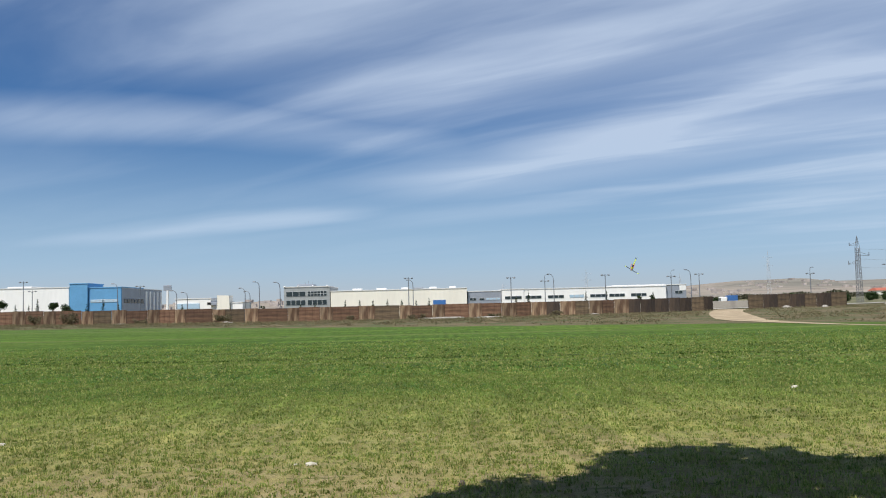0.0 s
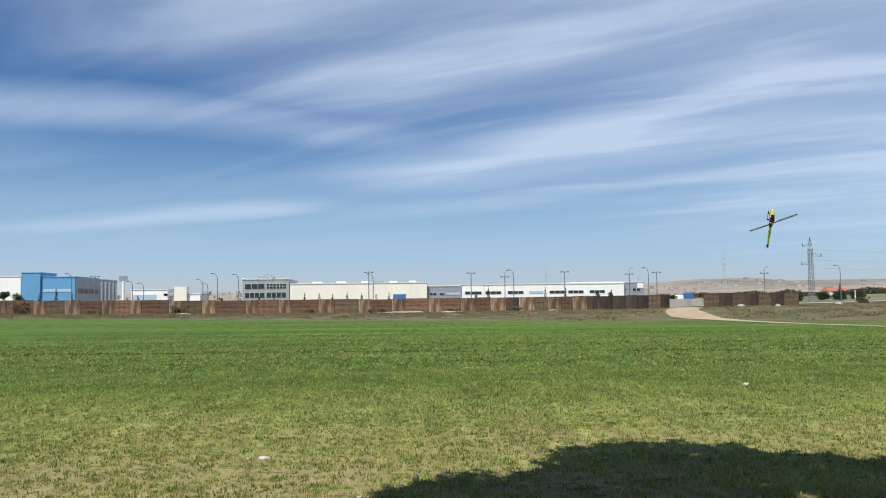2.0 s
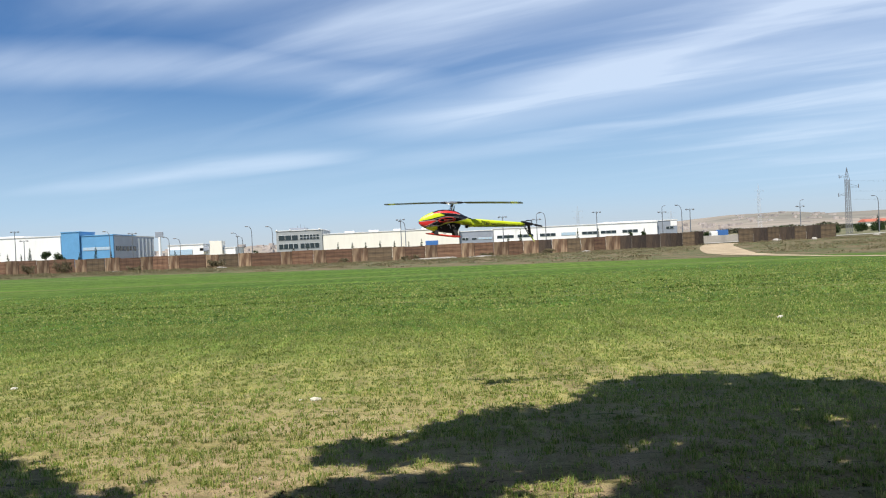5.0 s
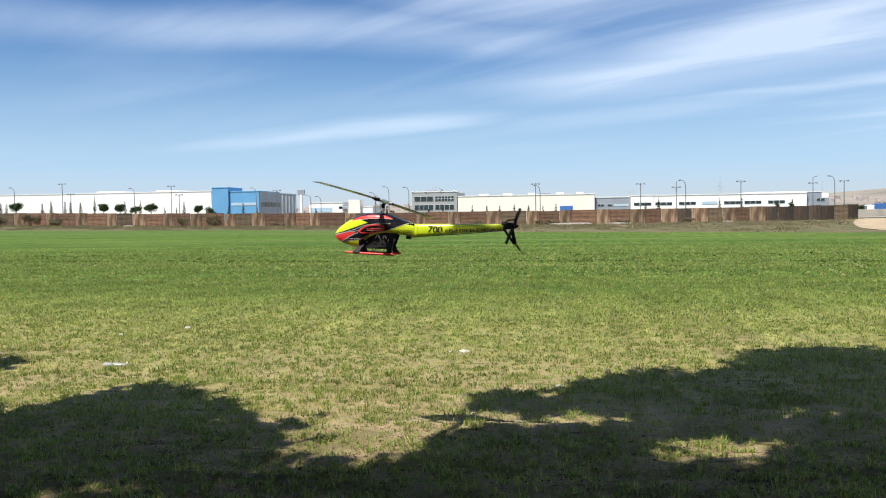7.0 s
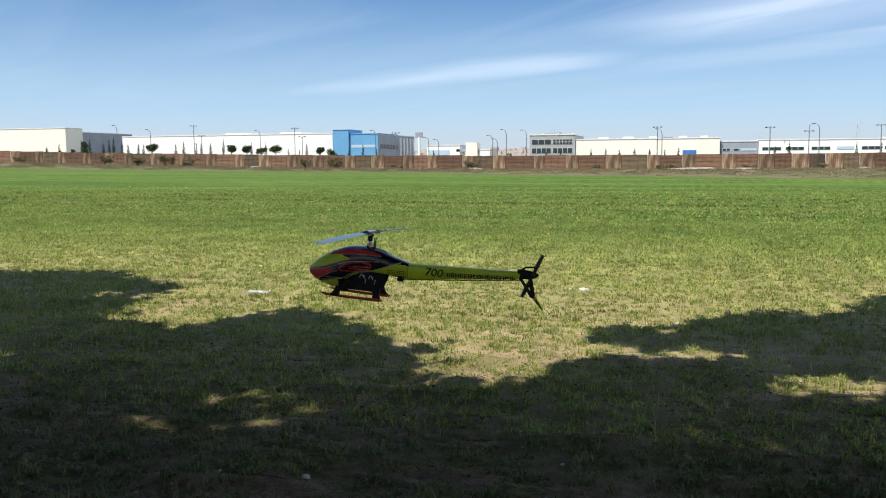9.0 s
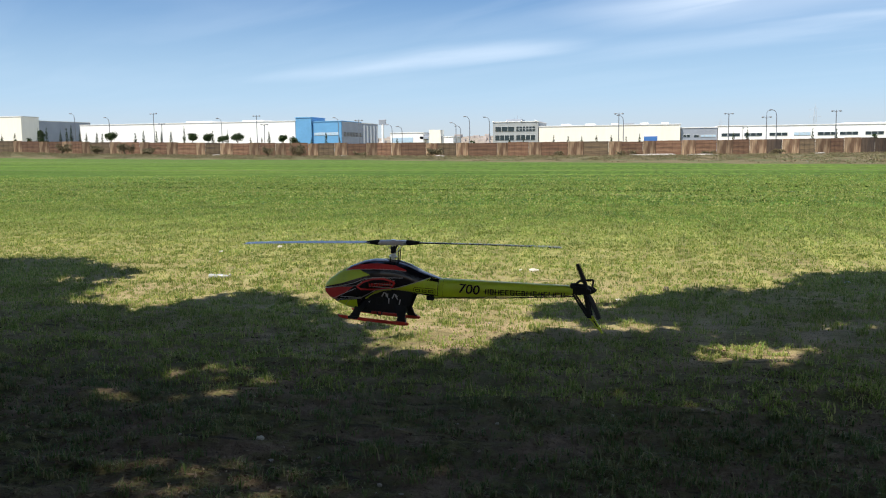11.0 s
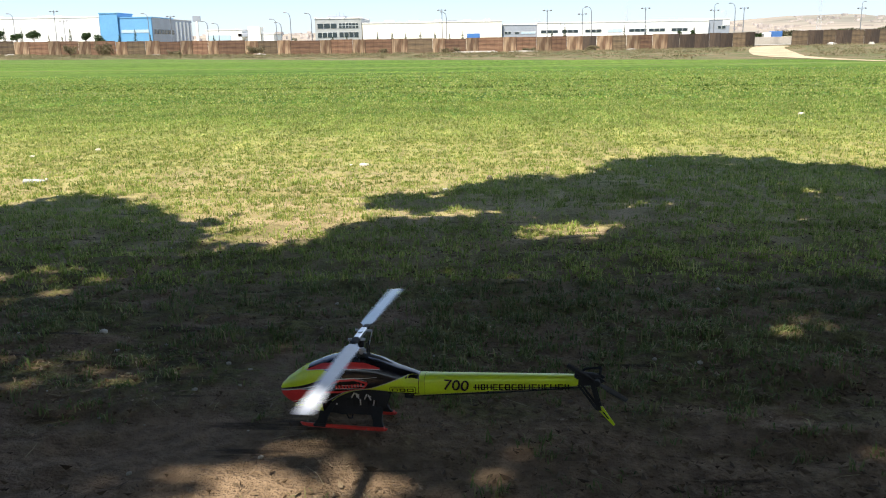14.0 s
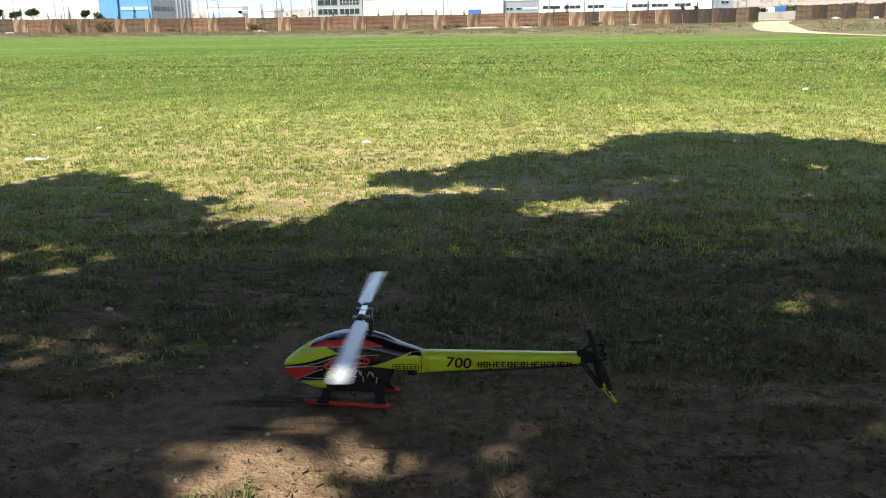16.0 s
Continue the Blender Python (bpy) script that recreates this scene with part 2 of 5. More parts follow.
# ---- ground ----
def field_material():
    """Sparse young wheat: bare tan soil close by, closing to a green sward with tractor lines further out, weeds by the wall."""
    m = bpy.data.materials.new("field_soil")
    m.use_nodes = True
    nt = m.node_tree
    N, L = node_maker(nt), nt.links.new
    b = nt.nodes["Principled BSDF"]
    b.inputs["Roughness"].default_value, b.inputs["Specular IOR Level"].default_value = 0.95, 0.15
    tc, sep = N("TexCoord"), N("SeparateXYZ")
    L(tc.outputs["Object"], sep.inputs[0])

    def noise_at(scale, detail=3, stretch=(1, 1, 1), rough=0.55):
        mp, n = N("Mapping"), N("TexNoise")
        mp.inputs["Scale"].default_value = stretch
        L(tc.outputs["Object"], mp.inputs["Vector"])
        L(mp.outputs[0], n.inputs["Vector"])
        n.inputs["Scale"].default_value, n.inputs["Detail"].default_value, n.inputs["Roughness"].default_value = scale, detail, rough
        return n.outputs["Fac"]

    def rng(value, a, z, to0=0.0, to1=1.0, smooth=True):
        r = N("MapRange", smooth=smooth)
        for k, v in (("From Min", a), ("From Max", z), ("To Min", to0), ("To Max", to1)):
            r.inputs[k].default_value = v
        L(value, r.inputs["Value"])
        return r.outputs[0]

    def calc(op, a, z):
        n = N("Math", op)
        for i, v in enumerate((a, z)):
            if isinstance(v, (int, float)):
                n.inputs[i].default_value = v
            else:
                L(v, n.inputs[i])
        return n.outputs[0]

    def blend(fac, a, z, mode=""):
        n = N("Mix", rgba=True, blend=mode)
        for key, v in (("Factor", fac), ("A", a), ("B", z)):
            if isinstance(v, (int, float)):
                n.inputs[key].default_value = v
            elif isinstance(v, tuple):
                n.inputs[key].default_value = (*v, 1)
            else:
                L(v, n.inputs[key])
        return n.outputs["Result"]

    y, x = sep.outputs["Y"], sep.outputs["X"]
    n_big, n_mid, n_fine, n_grain = noise_at(0.35), noise_at(2.2, 4), noise_at(14, 4), noise_at(70, 4)
    soil = blend(rng(n_mid, 0.35, 0.65), (0.45, 0.335, 0.2), (0.32, 0.235, 0.135))
    soil = blend(rng(n_fine, 0.35, 0.68), soil, (0.48, 0.37, 0.225))
    soil = blend(rng(n_grain, 0.3, 0.46), (0.09, 0.066, 0.045), soil)
    # darker, browner earth at the very edge of the field
    soil = blend(rng(calc("ADD", y, calc("MULTIPLY", calc("SUBTRACT", n_mid, 0.5), 3.0)), 3.4, 6.2, 0.85, 0.0), soil, blend(rng(n_fine, 0.38, 0.62), (0.14, 0.093, 0.06), (0.225, 0.153, 0.1)))
    # matted old grass, its colour darkened to deepen the tree shade, and dark cracked lines between the tufts
    mat_fac = calc("MULTIPLY", rng(calc("ADD", n_mid, calc("MULTIPLY", n_fine, 0.5)), 0.58, 0.88, 0.0, 0.9), calc("MULTIPLY", rng(calc("ADD", y, n_mid), 2.7, 3.5), rng(calc("ADD", y, calc("MULTIPLY", n_big, 4.0)), 6.5, 9.5, 1.0, 0.15)))
    soil = blend(mat_fac, soil, blend(rng(n_fine, 0.35, 0.65), (0.045, 0.05, 0.018), (0.135, 0.13, 0.048)))
    crack = noise_at(1.0, 4, (1.3, 8.0, 1), 0.6)
    soil = blend(calc("MULTIPLY", rng(crack, 0.42, 0.3), 0.85), soil, (0.04, 0.028, 0.018))
    # green sward: olive and yellowish close by, deep green from 18 m on
    rows = noise_at(1.0, 2, (0.06, 1.4, 1))
    wide = noise_at(0.5, 3, (0.1, 0.45, 1))
    deep = blend(rng(rows, 0.35, 0.65), (0.084, 0.148, 0.021), (0.05, 0.103, 0.013))
    deep = blend(rng(wide, 0.4, 0.7), deep, (0.112, 0.17, 0.028))
    pale = blend(rng(n_mid, 0.35, 0.65), (0.205, 0.255, 0.048), (0.305, 0.3, 0.085))
    yy = calc("ADD", y, calc("MULTIPLY", calc("SUBTRACT", n_big, 0.5), 9.0))
    green = blend(rng(yy, 10, 20), pale, deep)
    green = blend(rng(yy, 60, 110), green, (0.078, 0.13, 0.026))
    tex, deep_tex = noise_at(5.0, 5, (0.7, 0.6, 1), 0.7), noise_at(1.0, 5, (3.2, 0.28, 1), 0.75)
    green = blend(1.0, green, rng(tex, 0.3, 0.7, 0.75, 1.22, False), "MULTIPLY")
    green = blend(1.0, green, rng(deep_tex, 0.32, 0.68, 0.5, 1.6, False), "MULTIPLY")
    drill = noise_at(1.0, 3, (0.012, 0.33, 1))
    green = blend(rng(y, 22, 40), green, blend(1.0, green, rng(drill, 0.35, 0.65, 0.84, 1.14, False), "MULTIPLY"))
    # two lines of wheels with bare earth
    for y0, wdt, k, tone in ((29.6, 0.35, 0.85, (0.04, 0.052, 0.018)), (27.3, 0.3, 0.6, (0.22, 0.2, 0.09)), (34.5, 0.4, 0.5, (0.05, 0.065, 0.02)), (56.0, 1.0, 0.5, (0.17, 0.17, 0.07)), (45.0, 0.6, 0.5, (0.045, 0.07, 0.02)), (84.0, 1.6, 0.4, (0.16, 0.16, 0.07))):
        off = calc("SUBTRACT", calc("ADD", y, calc("MULTIPLY", calc("SUBTRACT", n_big, 0.5), 0.9)), y0)
        off = calc("ADD", off, calc("MULTIPLY", x, 0.115))
        line = calc("MULTIPLY", rng(calc("ABSOLUTE", off, 0), wdt * 0.4, wdt * 1.6, k, 0.0), rng(n_mid, 0.3, 0.55, 0.25, 1.0))
        green = blend(line, green, tone)
    cover = rng(calc("ADD", calc("MULTIPLY", calc("ADD", n_mid, calc("MULTIPLY", n_fine, 0.6)), 9.0), yy), 9, 25)
    field = blend(cover, soil, green)
    # dry verge before the wall
    edge = calc("SUBTRACT", calc("MINIMUM", calc("SUBTRACT", 79.0, calc("MULTIPLY", x, 0.72)), 107.0), y)
    edge = calc("ADD", edge, calc("MULTIPLY", calc("SUBTRACT", n_big, 0.5), 6.0))
    patch = noise_at(0.22, 4, (1, 0.6, 1))
    dry = blend(rng(patch, 0.4, 0.6), (0.17, 0.135, 0.08), (0.085, 0.1, 0.04))
    dry = blend(rng(n_mid, 0.45, 0.75), dry, (0.2, 0.155, 0.095))
    alln = blend(rng(edge, 0.6, -0.6), field, dry)
    far = blend(rng(noise_at(0.02, 4), 0.4, 0.6), (0.2, 0.18, 0.11), (0.13, 0.14, 0.075))
    alln = blend(rng(y, 145, 160), alln, far)
    L(alln, b.inputs["Base Color"])
    bp = N("Bump")
    bp.inputs["Strength"].default_value, bp.inputs["Distance"].default_value = 1.0, 0.05
    L(calc("ADD", n_fine, calc("MULTIPLY", n_grain, 0.5)), bp.inputs["Height"])
    L(bp.outputs[0], b.inputs["Normal"])
    return m


def spaced(a, z, step, reach, grow=1.22):
    """Even steps from a to z, then ever wider ones out to +-reach."""
    mid = list(np.arange(a, z + step / 2, step))
    lo, hi, s = [], [], step
    while (lo[-1] if lo else a) > reach[0]:
        s *= grow
        lo.append(max((lo[-1] if lo else a) - s, reach[0]))
    s = step
    while (hi[-1] if hi else z) < reach[1]:
        s *= grow
        hi.append(min((hi[-1] if hi else z) + s, reach[1]))
    return lo[::-1] + mid + hi


def relief(x, y):
    """Clods and shallow ruts, fading with distance; level where the helicopter lands."""
    f = math.exp(-max(y - 6.0, 0) / 9.0)
    calm = min(max((math.hypot(x - 0.1, y - 2.45) - 0.75) / 0.6, 0.12), 1.0)
    p = Vector((x, y, 0))
    return f * calm * (0.024 * noise.noise(p * 1.7) + 0.026 * noise.noise(Vector((x * 2.4, y * 7.0, 0))) + 0.024 * noise.noise(Vector((x * 0.5, y * 3.4, 4))) + 0.012 * noise.noise(p * 9.0))


def build_ground():
    xs = spaced(-3.0, 3.2, 0.05, (-4000, 4000), 1.08)
    ys = spaced(1.2, 5.0, 0.05, (-60, 4600), 1.05)
    verts = [(x, y, ground_z(x, y) + relief(x, y)) for y in ys for x in xs]
    n = len(xs)
    faces = [(j * n + i, j * n + i + 1, (j + 1) * n + i + 1, (j + 1) * n + i) for j in range(len(ys) - 1) for i in range(n - 1)]
    me = bpy.data.meshes.new("ground")
    me.from_pydata(verts, [], faces)
    me.polygons.foreach_set("use_smooth", [True] * len(faces))
    me.materials.append(field_material())
    tagged(new("ground", me), "tan soil and green wheat field with a dry weedy verge", "field", kind="structure")


build_ground()


def leaf_material(name, a, b, c, rough=0.55, through=0.25):
    """Blades and leaves that differ piece by piece, and let some light through."""
    m = bpy.data.materials.new(name)
    m.use_nodes = True
    nt = m.node_tree
    N, L = node_maker(nt), nt.links.new
    bs = nt.nodes["Principled BSDF"]
    bs.inputs["Roughness"].default_value, bs.inputs["Specular IOR Level"].default_value = rough, 0.25
    geo, ramp = N("NewGeometry"), N("ValToRGB")
    ramp.color_ramp.elements[0].color, ramp.color_ramp.elements[1].color = (*a, 1), (*c, 1)
    ramp.color_ramp.elements.new(0.55).color = (*b, 1)
    L(geo.outputs["Random Per Island"], ramp.inputs["Fac"])
    tc, n = N("TexCoord"), N("TexNoise")
    n.inputs["Scale"].default_value = 0.9
    L(tc.outputs["Object"], n.inputs["Vector"])
    mul, r = N("Mix", rgba=True, blend="MULTIPLY"), N("MapRange")
    mul.inputs["Factor"].default_value = 1.0
    r.inputs["From Min"].default_value, r.inputs["From Max"].default_value = 0.3, 0.7
    r.inputs["To Min"].default_value, r.inputs["To Max"].default_value = 0.75, 1.2
    L(n.outputs["Fac"], r.inputs["Value"])
    L(ramp.outputs["Color"], mul.inputs["A"])
    L(r.outputs[0], mul.inputs["B"])
    L(mul.outputs["Result"], bs.inputs["Base Color"])
    tr, mix = N("BsdfTranslucent"), N("MixShader")
    L(mul.outputs["Result"], tr.inputs["Color"])
    mix.inputs["Fac"].default_value = through
    L(bs.outputs[0], mix.inputs[1])
    L(tr.outputs[0], mix.inputs[2])
    L(mix.outputs[0], nt.nodes["Material Output"].inputs["Surface"])
    return m


M_GRASS = leaf_material("wheat_blades", (0.145, 0.22, 0.042), (0.28, 0.35, 0.078), (0.5, 0.46, 0.18), through=0.45)
# darker copy of the wheat blades, with the tree shade put into its colour
M_SHADEGRASS = leaf_material("shade_toned_grass", (0.075, 0.12, 0.034), (0.135, 0.18, 0.055), (0.3, 0.27, 0.13), through=0.3)
M_RANK = leaf_material("rank_wheat", (0.05, 0.1, 0.014), (0.085, 0.15, 0.02), (0.14, 0.2, 0.035), through=0.35)
M_LITTER = leaf_material("leaf_litter", (0.07, 0.045, 0.025), (0.16, 0.11, 0.065), (0.3, 0.23, 0.15), rough=0.8, through=0.1)


def cover_at(x, y):
    """How thick the young wheat stands: tufts and streaks with bare earth between them."""
    v = noise.noise(Vector((x * 0.35, y * 0.5, 3))) * 0.35 + noise.noise(Vector((x * 0.9, y * 2.0, 7))) * 0.4 + noise.noise(Vector((x * 4.0, y * 5.0, 1))) * 0.35
    base = 0.44 + 0.26 * min(max((y - 3.4) / 5.0, 0.0), 1.0) + 0.1 * min(max((y - 11.0) / 5.0, 0.0), 1.0)
    if y < 2.9:
        base -= 0.46 * min((2.9 - y) / 0.6, 1.0)
    return base + v * 1.25 * (1.0 - 0.7 * min(max((y - 7.0) / 7.0, 0.0), 1.0))


def blade(V, F, bx, by, z0, a, lean, h, w):
    """One bent blade of grass, growing from (bx, by, z0)."""
    dx, dy = math.cos(a), math.sin(a)
    sx, sy = -dy * w, dx * w
    i = len(V)
    mx, my = bx + dx * h * lean * 0.35, by + dy * h * lean * 0.35
    V += [(bx - sx, by - sy, z0), (bx + sx, by + sy, z0), (mx + sx * 0.8, my + sy * 0.8, z0 + h * 0.6), (mx - sx * 0.8, my - sy * 0.8, z0 + h * 0.6),
          (bx + dx * h * lean, by + dy * h * lean, z0 + h * (1.0 - 0.38 * lean))]
    F += [(i, i + 1, i + 2, i + 3), (i + 3, i + 2, i + 4)]


def build_grass():
    rng = np.random.default_rng(5)
    V, F, near_faces = [], [], 0
    # (from, to, tufts a square metre, blades a tuft, blade height, width)
    for y0, y1, dens, blades, hgt, wid in ((1.2, 4.5, 420, 12, 0.05, 0.0032), (4.5, 8.2, 520, 9, 0.046, 0.0036), (8.2, 13, 330, 7, 0.048, 0.0048), (13, 22, 250, 3, 0.052, 0.0075), (22, 48, 62, 3, 0.06, 0.016)):
        span0, span1 = -(1.0 * y1 + 2.2), 0.64 * y1 + 2.0
        cnt = int(dens * (y1 - y0) * (span1 - span0))
        X, Y = rng.uniform(span0, span1, cnt), rng.uniform(y0, y1, cnt)
        keep = rng.random(cnt)
        for x, y, k in zip(X, Y, keep):
            if x < -(1.0 * y + 2.2) or x > 0.64 * y + 2.0 or k > cover_at(x, y) * min(1.0, (48.5 - y) / 22):
                continue
            if abs(x + 0.15) < 0.34 and abs(y - 2.4) < 0.2 and rng.random() < 0.8:
                continue
            z0 = ground_z(x, y) + relief(x, y) - 0.004
            n = max(3, int(blades * rng.uniform(0.4, 1.4)))
            tall = hgt * (0.5 + 0.95 * rng.random() ** 1.6) * (1.5 if y < 9 and rng.random() < 0.12 else 1.0)
            for _ in range(n):
                blade(V, F, x + rng.normal(0, 0.016 + wid), y + rng.normal(0, 0.016 + wid), z0, rng.uniform(0, 6.283), rng.uniform(0.1, 1.15), tall * rng.uniform(0.5, 1.15), wid * rng.uniform(0.6, 1.4))
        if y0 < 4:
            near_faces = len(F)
    me = bpy.data.meshes.new("wheat")
    me.from_pydata(V, [], F)
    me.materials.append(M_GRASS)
    me.materials.append(M_SHADEGRASS)
    # nearest tufts, under the trees, take the shade-darkened blades
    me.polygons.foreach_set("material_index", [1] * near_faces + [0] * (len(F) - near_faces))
    tagged(new("wheat", me), "short sparse young green wheat growing on the soil", "grass", kind="stuff")
    # ranker, darker growth along the old wheel lines
    V, F = [], []
    for y0, half, count, hgt in ((29.4, .4, 1000, .08), (27.0, .4, 500, .07), (31.2, .7, 500, .07), (34.3, .8, 700, .08), (24.2, .7, 600, .07)):
        for _ in range(count):
            x = rng.uniform(-0.95 * y0 - 4, 0.62 * y0 + 3)
            if noise.noise(Vector((x * 0.28, y0, 2))) + 0.6 * noise.noise(Vector((x * 1.3, y0, 5))) < rng.uniform(-0.5, 0.45):
                continue
            y = y0 - 0.115 * x * (1 if y0 < 40 else .5) + 0.4 * noise.noise(Vector((x * 0.2, y0, 9))) + rng.normal(0, half)
            if y > min(79 - 0.72 * x, 107) - 2:
                continue
            z0 = ground_z(x, y) - 0.01
            for _ in range(5):
                blade(V, F, x + rng.normal(0, 0.07), y + rng.normal(0, 0.05), z0, rng.uniform(0, 6.283), rng.uniform(0.2, 1.2), hgt * rng.uniform(0.4, 1.1), 0.022 * rng.uniform(0.6, 1.4) * y0 / 30)
    me = bpy.data.meshes.new("rank_wheat")
    me.from_pydata(V, [], F)
    me.materials.append(M_RANK)
    tagged(new("rank_wheat", me), "darker taller wheat along old wheel lines", "grass", kind="stuff")
    # dry leaves and bits of straw strewn under the trees
    V, F = [], []
    for _ in range(24000):
        y = 1.2 + 5.2 * rng.random() ** 1.3
        x = rng.uniform(-0.75 * y - 1.0, 0.6 * y + 1.0)
        if noise.noise(Vector((x * 0.8, y * 1.6, 12))) + rng.uniform(-.5, .5) < -0.1:
            continue
        z0, a, s = relief(x, y) + 0.004, rng.uniform(0, 6.283), rng.uniform(0.006, 0.016) * (1.8 if rng.random() < .2 else 1)
        w = s * rng.uniform(0.12, 0.5)
        dx, dy, up = math.cos(a), math.sin(a), rng.uniform(0, 0.018)
        i = len(V)
        V += [(x - dx * s, y - dy * s, z0 + up * rng.random()), (x - dy * w, y + dx * w, z0), (x + dx * s, y + dy * s, z0 + up), (x + dy * w, y - dx * w, z0 + up * 0.6)]
        F += [(i, i + 1, i + 2), (i, i + 2, i + 3)]
    me = bpy.data.meshes.new("leaf_litter")
    me.from_pydata(V, [], F)
    me.materials.append(M_LITTER)
    tagged(new("leaf_litter", me), "dry brown leaves and bits of straw on the soil", "leaf litter", kind="stuff")


build_grass()

# ---- dirt track through the gap in the wall ----
M_TRACK = material("track_dirt", (0.42, 0.33, 0.21), var=0.2, scale=0.4, fine=6, second=(0.34, 0.26, 0.16), rough=0.95)
bm = bmesh.new()
TRACK = [(48.6, 150, 5.8), (47.7, 141, 5.6), (44.2, 133, 5.0), (41, 124, 4.7), (37.4, 113, 4.6), (34.0, 102, 4.6), (30.4, 90, 4.5), (27.2, 79, 4.1), (25.4, 71, 3.0), (24.9, 63, 1.6), (25.2, 55, 1.0), (26.6, 47, 0.8), (30, 38, 0.7)]
prev = None
for k, (x, y, w) in enumerate(TRACK):
    row = [bm.verts.new((x + s * w, y, ground_z(x, y) + 0.03)) for s in (-0.5, 0.5)]
    if prev:
        bm.faces.new((prev[0], prev[1], row[1], row[0]))
    prev = row
bmesh.ops.recalc_face_normals(bm, faces=bm.faces)
tagged(part("dirt_track", bm, M_TRACK), "pale tan dirt track through the gap in the wall", "track", kind="structure")

# ---- perimeter wall of old steel sheets ----
WALL_Y = 142.0
M_RUST = material("rust_red_sheet", (0.195, 0.11, 0.065), var=0.4, scale=0.9, fine=5, second=(0.12, 0.06, 0.036), piece=0.4, stretch=(0.25, 1, 2.2), rough=0.85)
M_TAN = material("streaked_tan_sheet", (0.36, 0.255, 0.16), var=0.35, scale=2.2, fine=9, second=(0.17, 0.1, 0.06), piece=0.3, stretch=(1.6, 1, 0.12), rough=0.85)
M_DARK = material("dark_brown_sheet", (0.075, 0.052, 0.036), var=0.3, scale=1.2, fine=9, second=(0.05, 0.036, 0.028), piece=0.35, stretch=(1.4, 1, 0.15), rough=0.85)
M_BROWN = material("brown_olive_sheet", (0.135, 0.095, 0.055), var=0.35, scale=0.9, fine=6, second=(0.085, 0.06, 0.038), piece=0.3, stretch=(0.3, 1, 1.8), rough=0.85)
M_POST = material("post_steel", (0.09, 0.065, 0.05), var=0.3)


def ribbed(w, h, ribs, depth):
    """A folded steel sheet standing on its lower edge, with its own thickness."""
    bm = bmesh.new()
    prof = []
    for k in range(ribs):
        x0 = w * k / ribs
        s = w / ribs
        prof += [(x0, 0), (x0 + s * 0.35, 0), (x0 + s * 0.5, -depth), (x0 + s * 0.85, -depth)]
    prof.append((w, 0))
    rows = [[bm.verts.new((x, y + d, z)) for x, y in prof] for d, z in ((0, -0.3), (0, h), (0.03, h), (0.03, -0.3))]
    for r0, r1 in zip(rows, rows[1:]):
        for i in range(len(prof) - 1):
            bm.faces.new((r0[i], r0[i + 1], r1[i + 1], r1[i]))
    return bm


def build_wall():
    meshes = {}
    for key, mat, ribs in (("rust", M_RUST, 3), ("tan", M_TAN, 9), ("dark", M_DARK, 9), ("darkflat", M_DARK, 3), ("brown", M_BROWN, 3)):
        bm = ribbed(1.0, 2.3, ribs, 0.05)
        me = bpy.data.meshes.new("panel")
        bm.to_mesh(me)
        bm.free()
        me.materials.append(mat)
        meshes[key] = me
    rnd = random.Random(11)
    for name, xa, xb in (("wall_1", -205.0, 44.8), ("wall_2", 50.65, 66.85)):
        wall = thing(name, pose(0, WALL_Y, 0), "perimeter wall of rusty brown and tan steel sheets", "wall", kind="structure")
        x, k = xa, 0
        while x < xb - 0.8:
            w = rnd.uniform(1.7, 2.6) * (1.0 if k % 2 or x > 10 else rnd.uniform(1.2, 2.1))
            if xb - x - w < 1.0:
                w = xb - x
            if x > 32:
                kind = ("dark", "dark", "darkflat", "dark", "brown")[k % 5] if x < 48 else ("brown", "dark")[k % 2]
            elif x > 10:
                kind = ("darkflat", "tan", "brown", "tan", "rust", "tan")[k % 6]
            else:
                kind = ("rust", "tan", "rust", "tan", "brown", "tan", "rust", "tan")[k % 8]
            p = new("panel", meshes[kind])
            p.parent = wall
            h = rnd.uniform(0.965, 1.03)
            p.matrix_basis = pose(x, rnd.uniform(-0.03, 0.03), ground_z(x + w / 2, WALL_Y), rnd.uniform(-1, 1), 0, 0) @ Matrix.Diagonal((w - 0.03, 1, h, 1))
            if k % 2 == 0:
                part("post", boxm(x - 0.05, x + 0.05, 0.06, 0.16, -0.3, 2.25), M_POST, wall, at=pose(0, 0, ground_z(x, WALL_Y)))
            x += w
            k += 1


build_wall()

# ---- plants by the wall ----
def leaves(name, mat, blobs, parent=None, seed=1, label="", dens=90, size=0.09, flat=0.6):
    """Many small leaves, strewn through soft blobs (x, y, z, rx, ry, rz)."""
    rng = np.random.default_rng(seed)
    V, F = [], []
    for x, y, z, rx, ry, rz in blobs:
        n = int(dens * max(rx * ry + rx * rz, 0.02) * 2)
        d = rng.normal(size=(n, 3))
        d /= np.linalg.norm(d, axis=1)[:, None]
        d *= (rng.random(n) ** 0.45)[:, None]
        for p in d:
            c = np.array((x + p[0] * rx, y + p[1] * ry, z + p[2] * rz))
            a, b = rng.normal(size=3), rng.normal(size=3)
            a /= np.linalg.norm(a)
            b -= a * a.dot(b)
            b /= np.linalg.norm(b)
            s = size * rng.uniform(0.6, 1.4)
            i = len(V)
            V += [tuple(c - a * s), tuple(c - b * s * flat), tuple(c + a * s), tuple(c + b * s * flat)]
            F.append((i, i + 1, i + 2, i + 3))
    me = bpy.data.meshes.new(name)
    me.from_pydata(V, [], F)
    me.materials.append(mat)
    ob = new(name, me)
    if parent is not None:
        ob.parent = parent
    if label:
        ob["label"] = label
    return ob


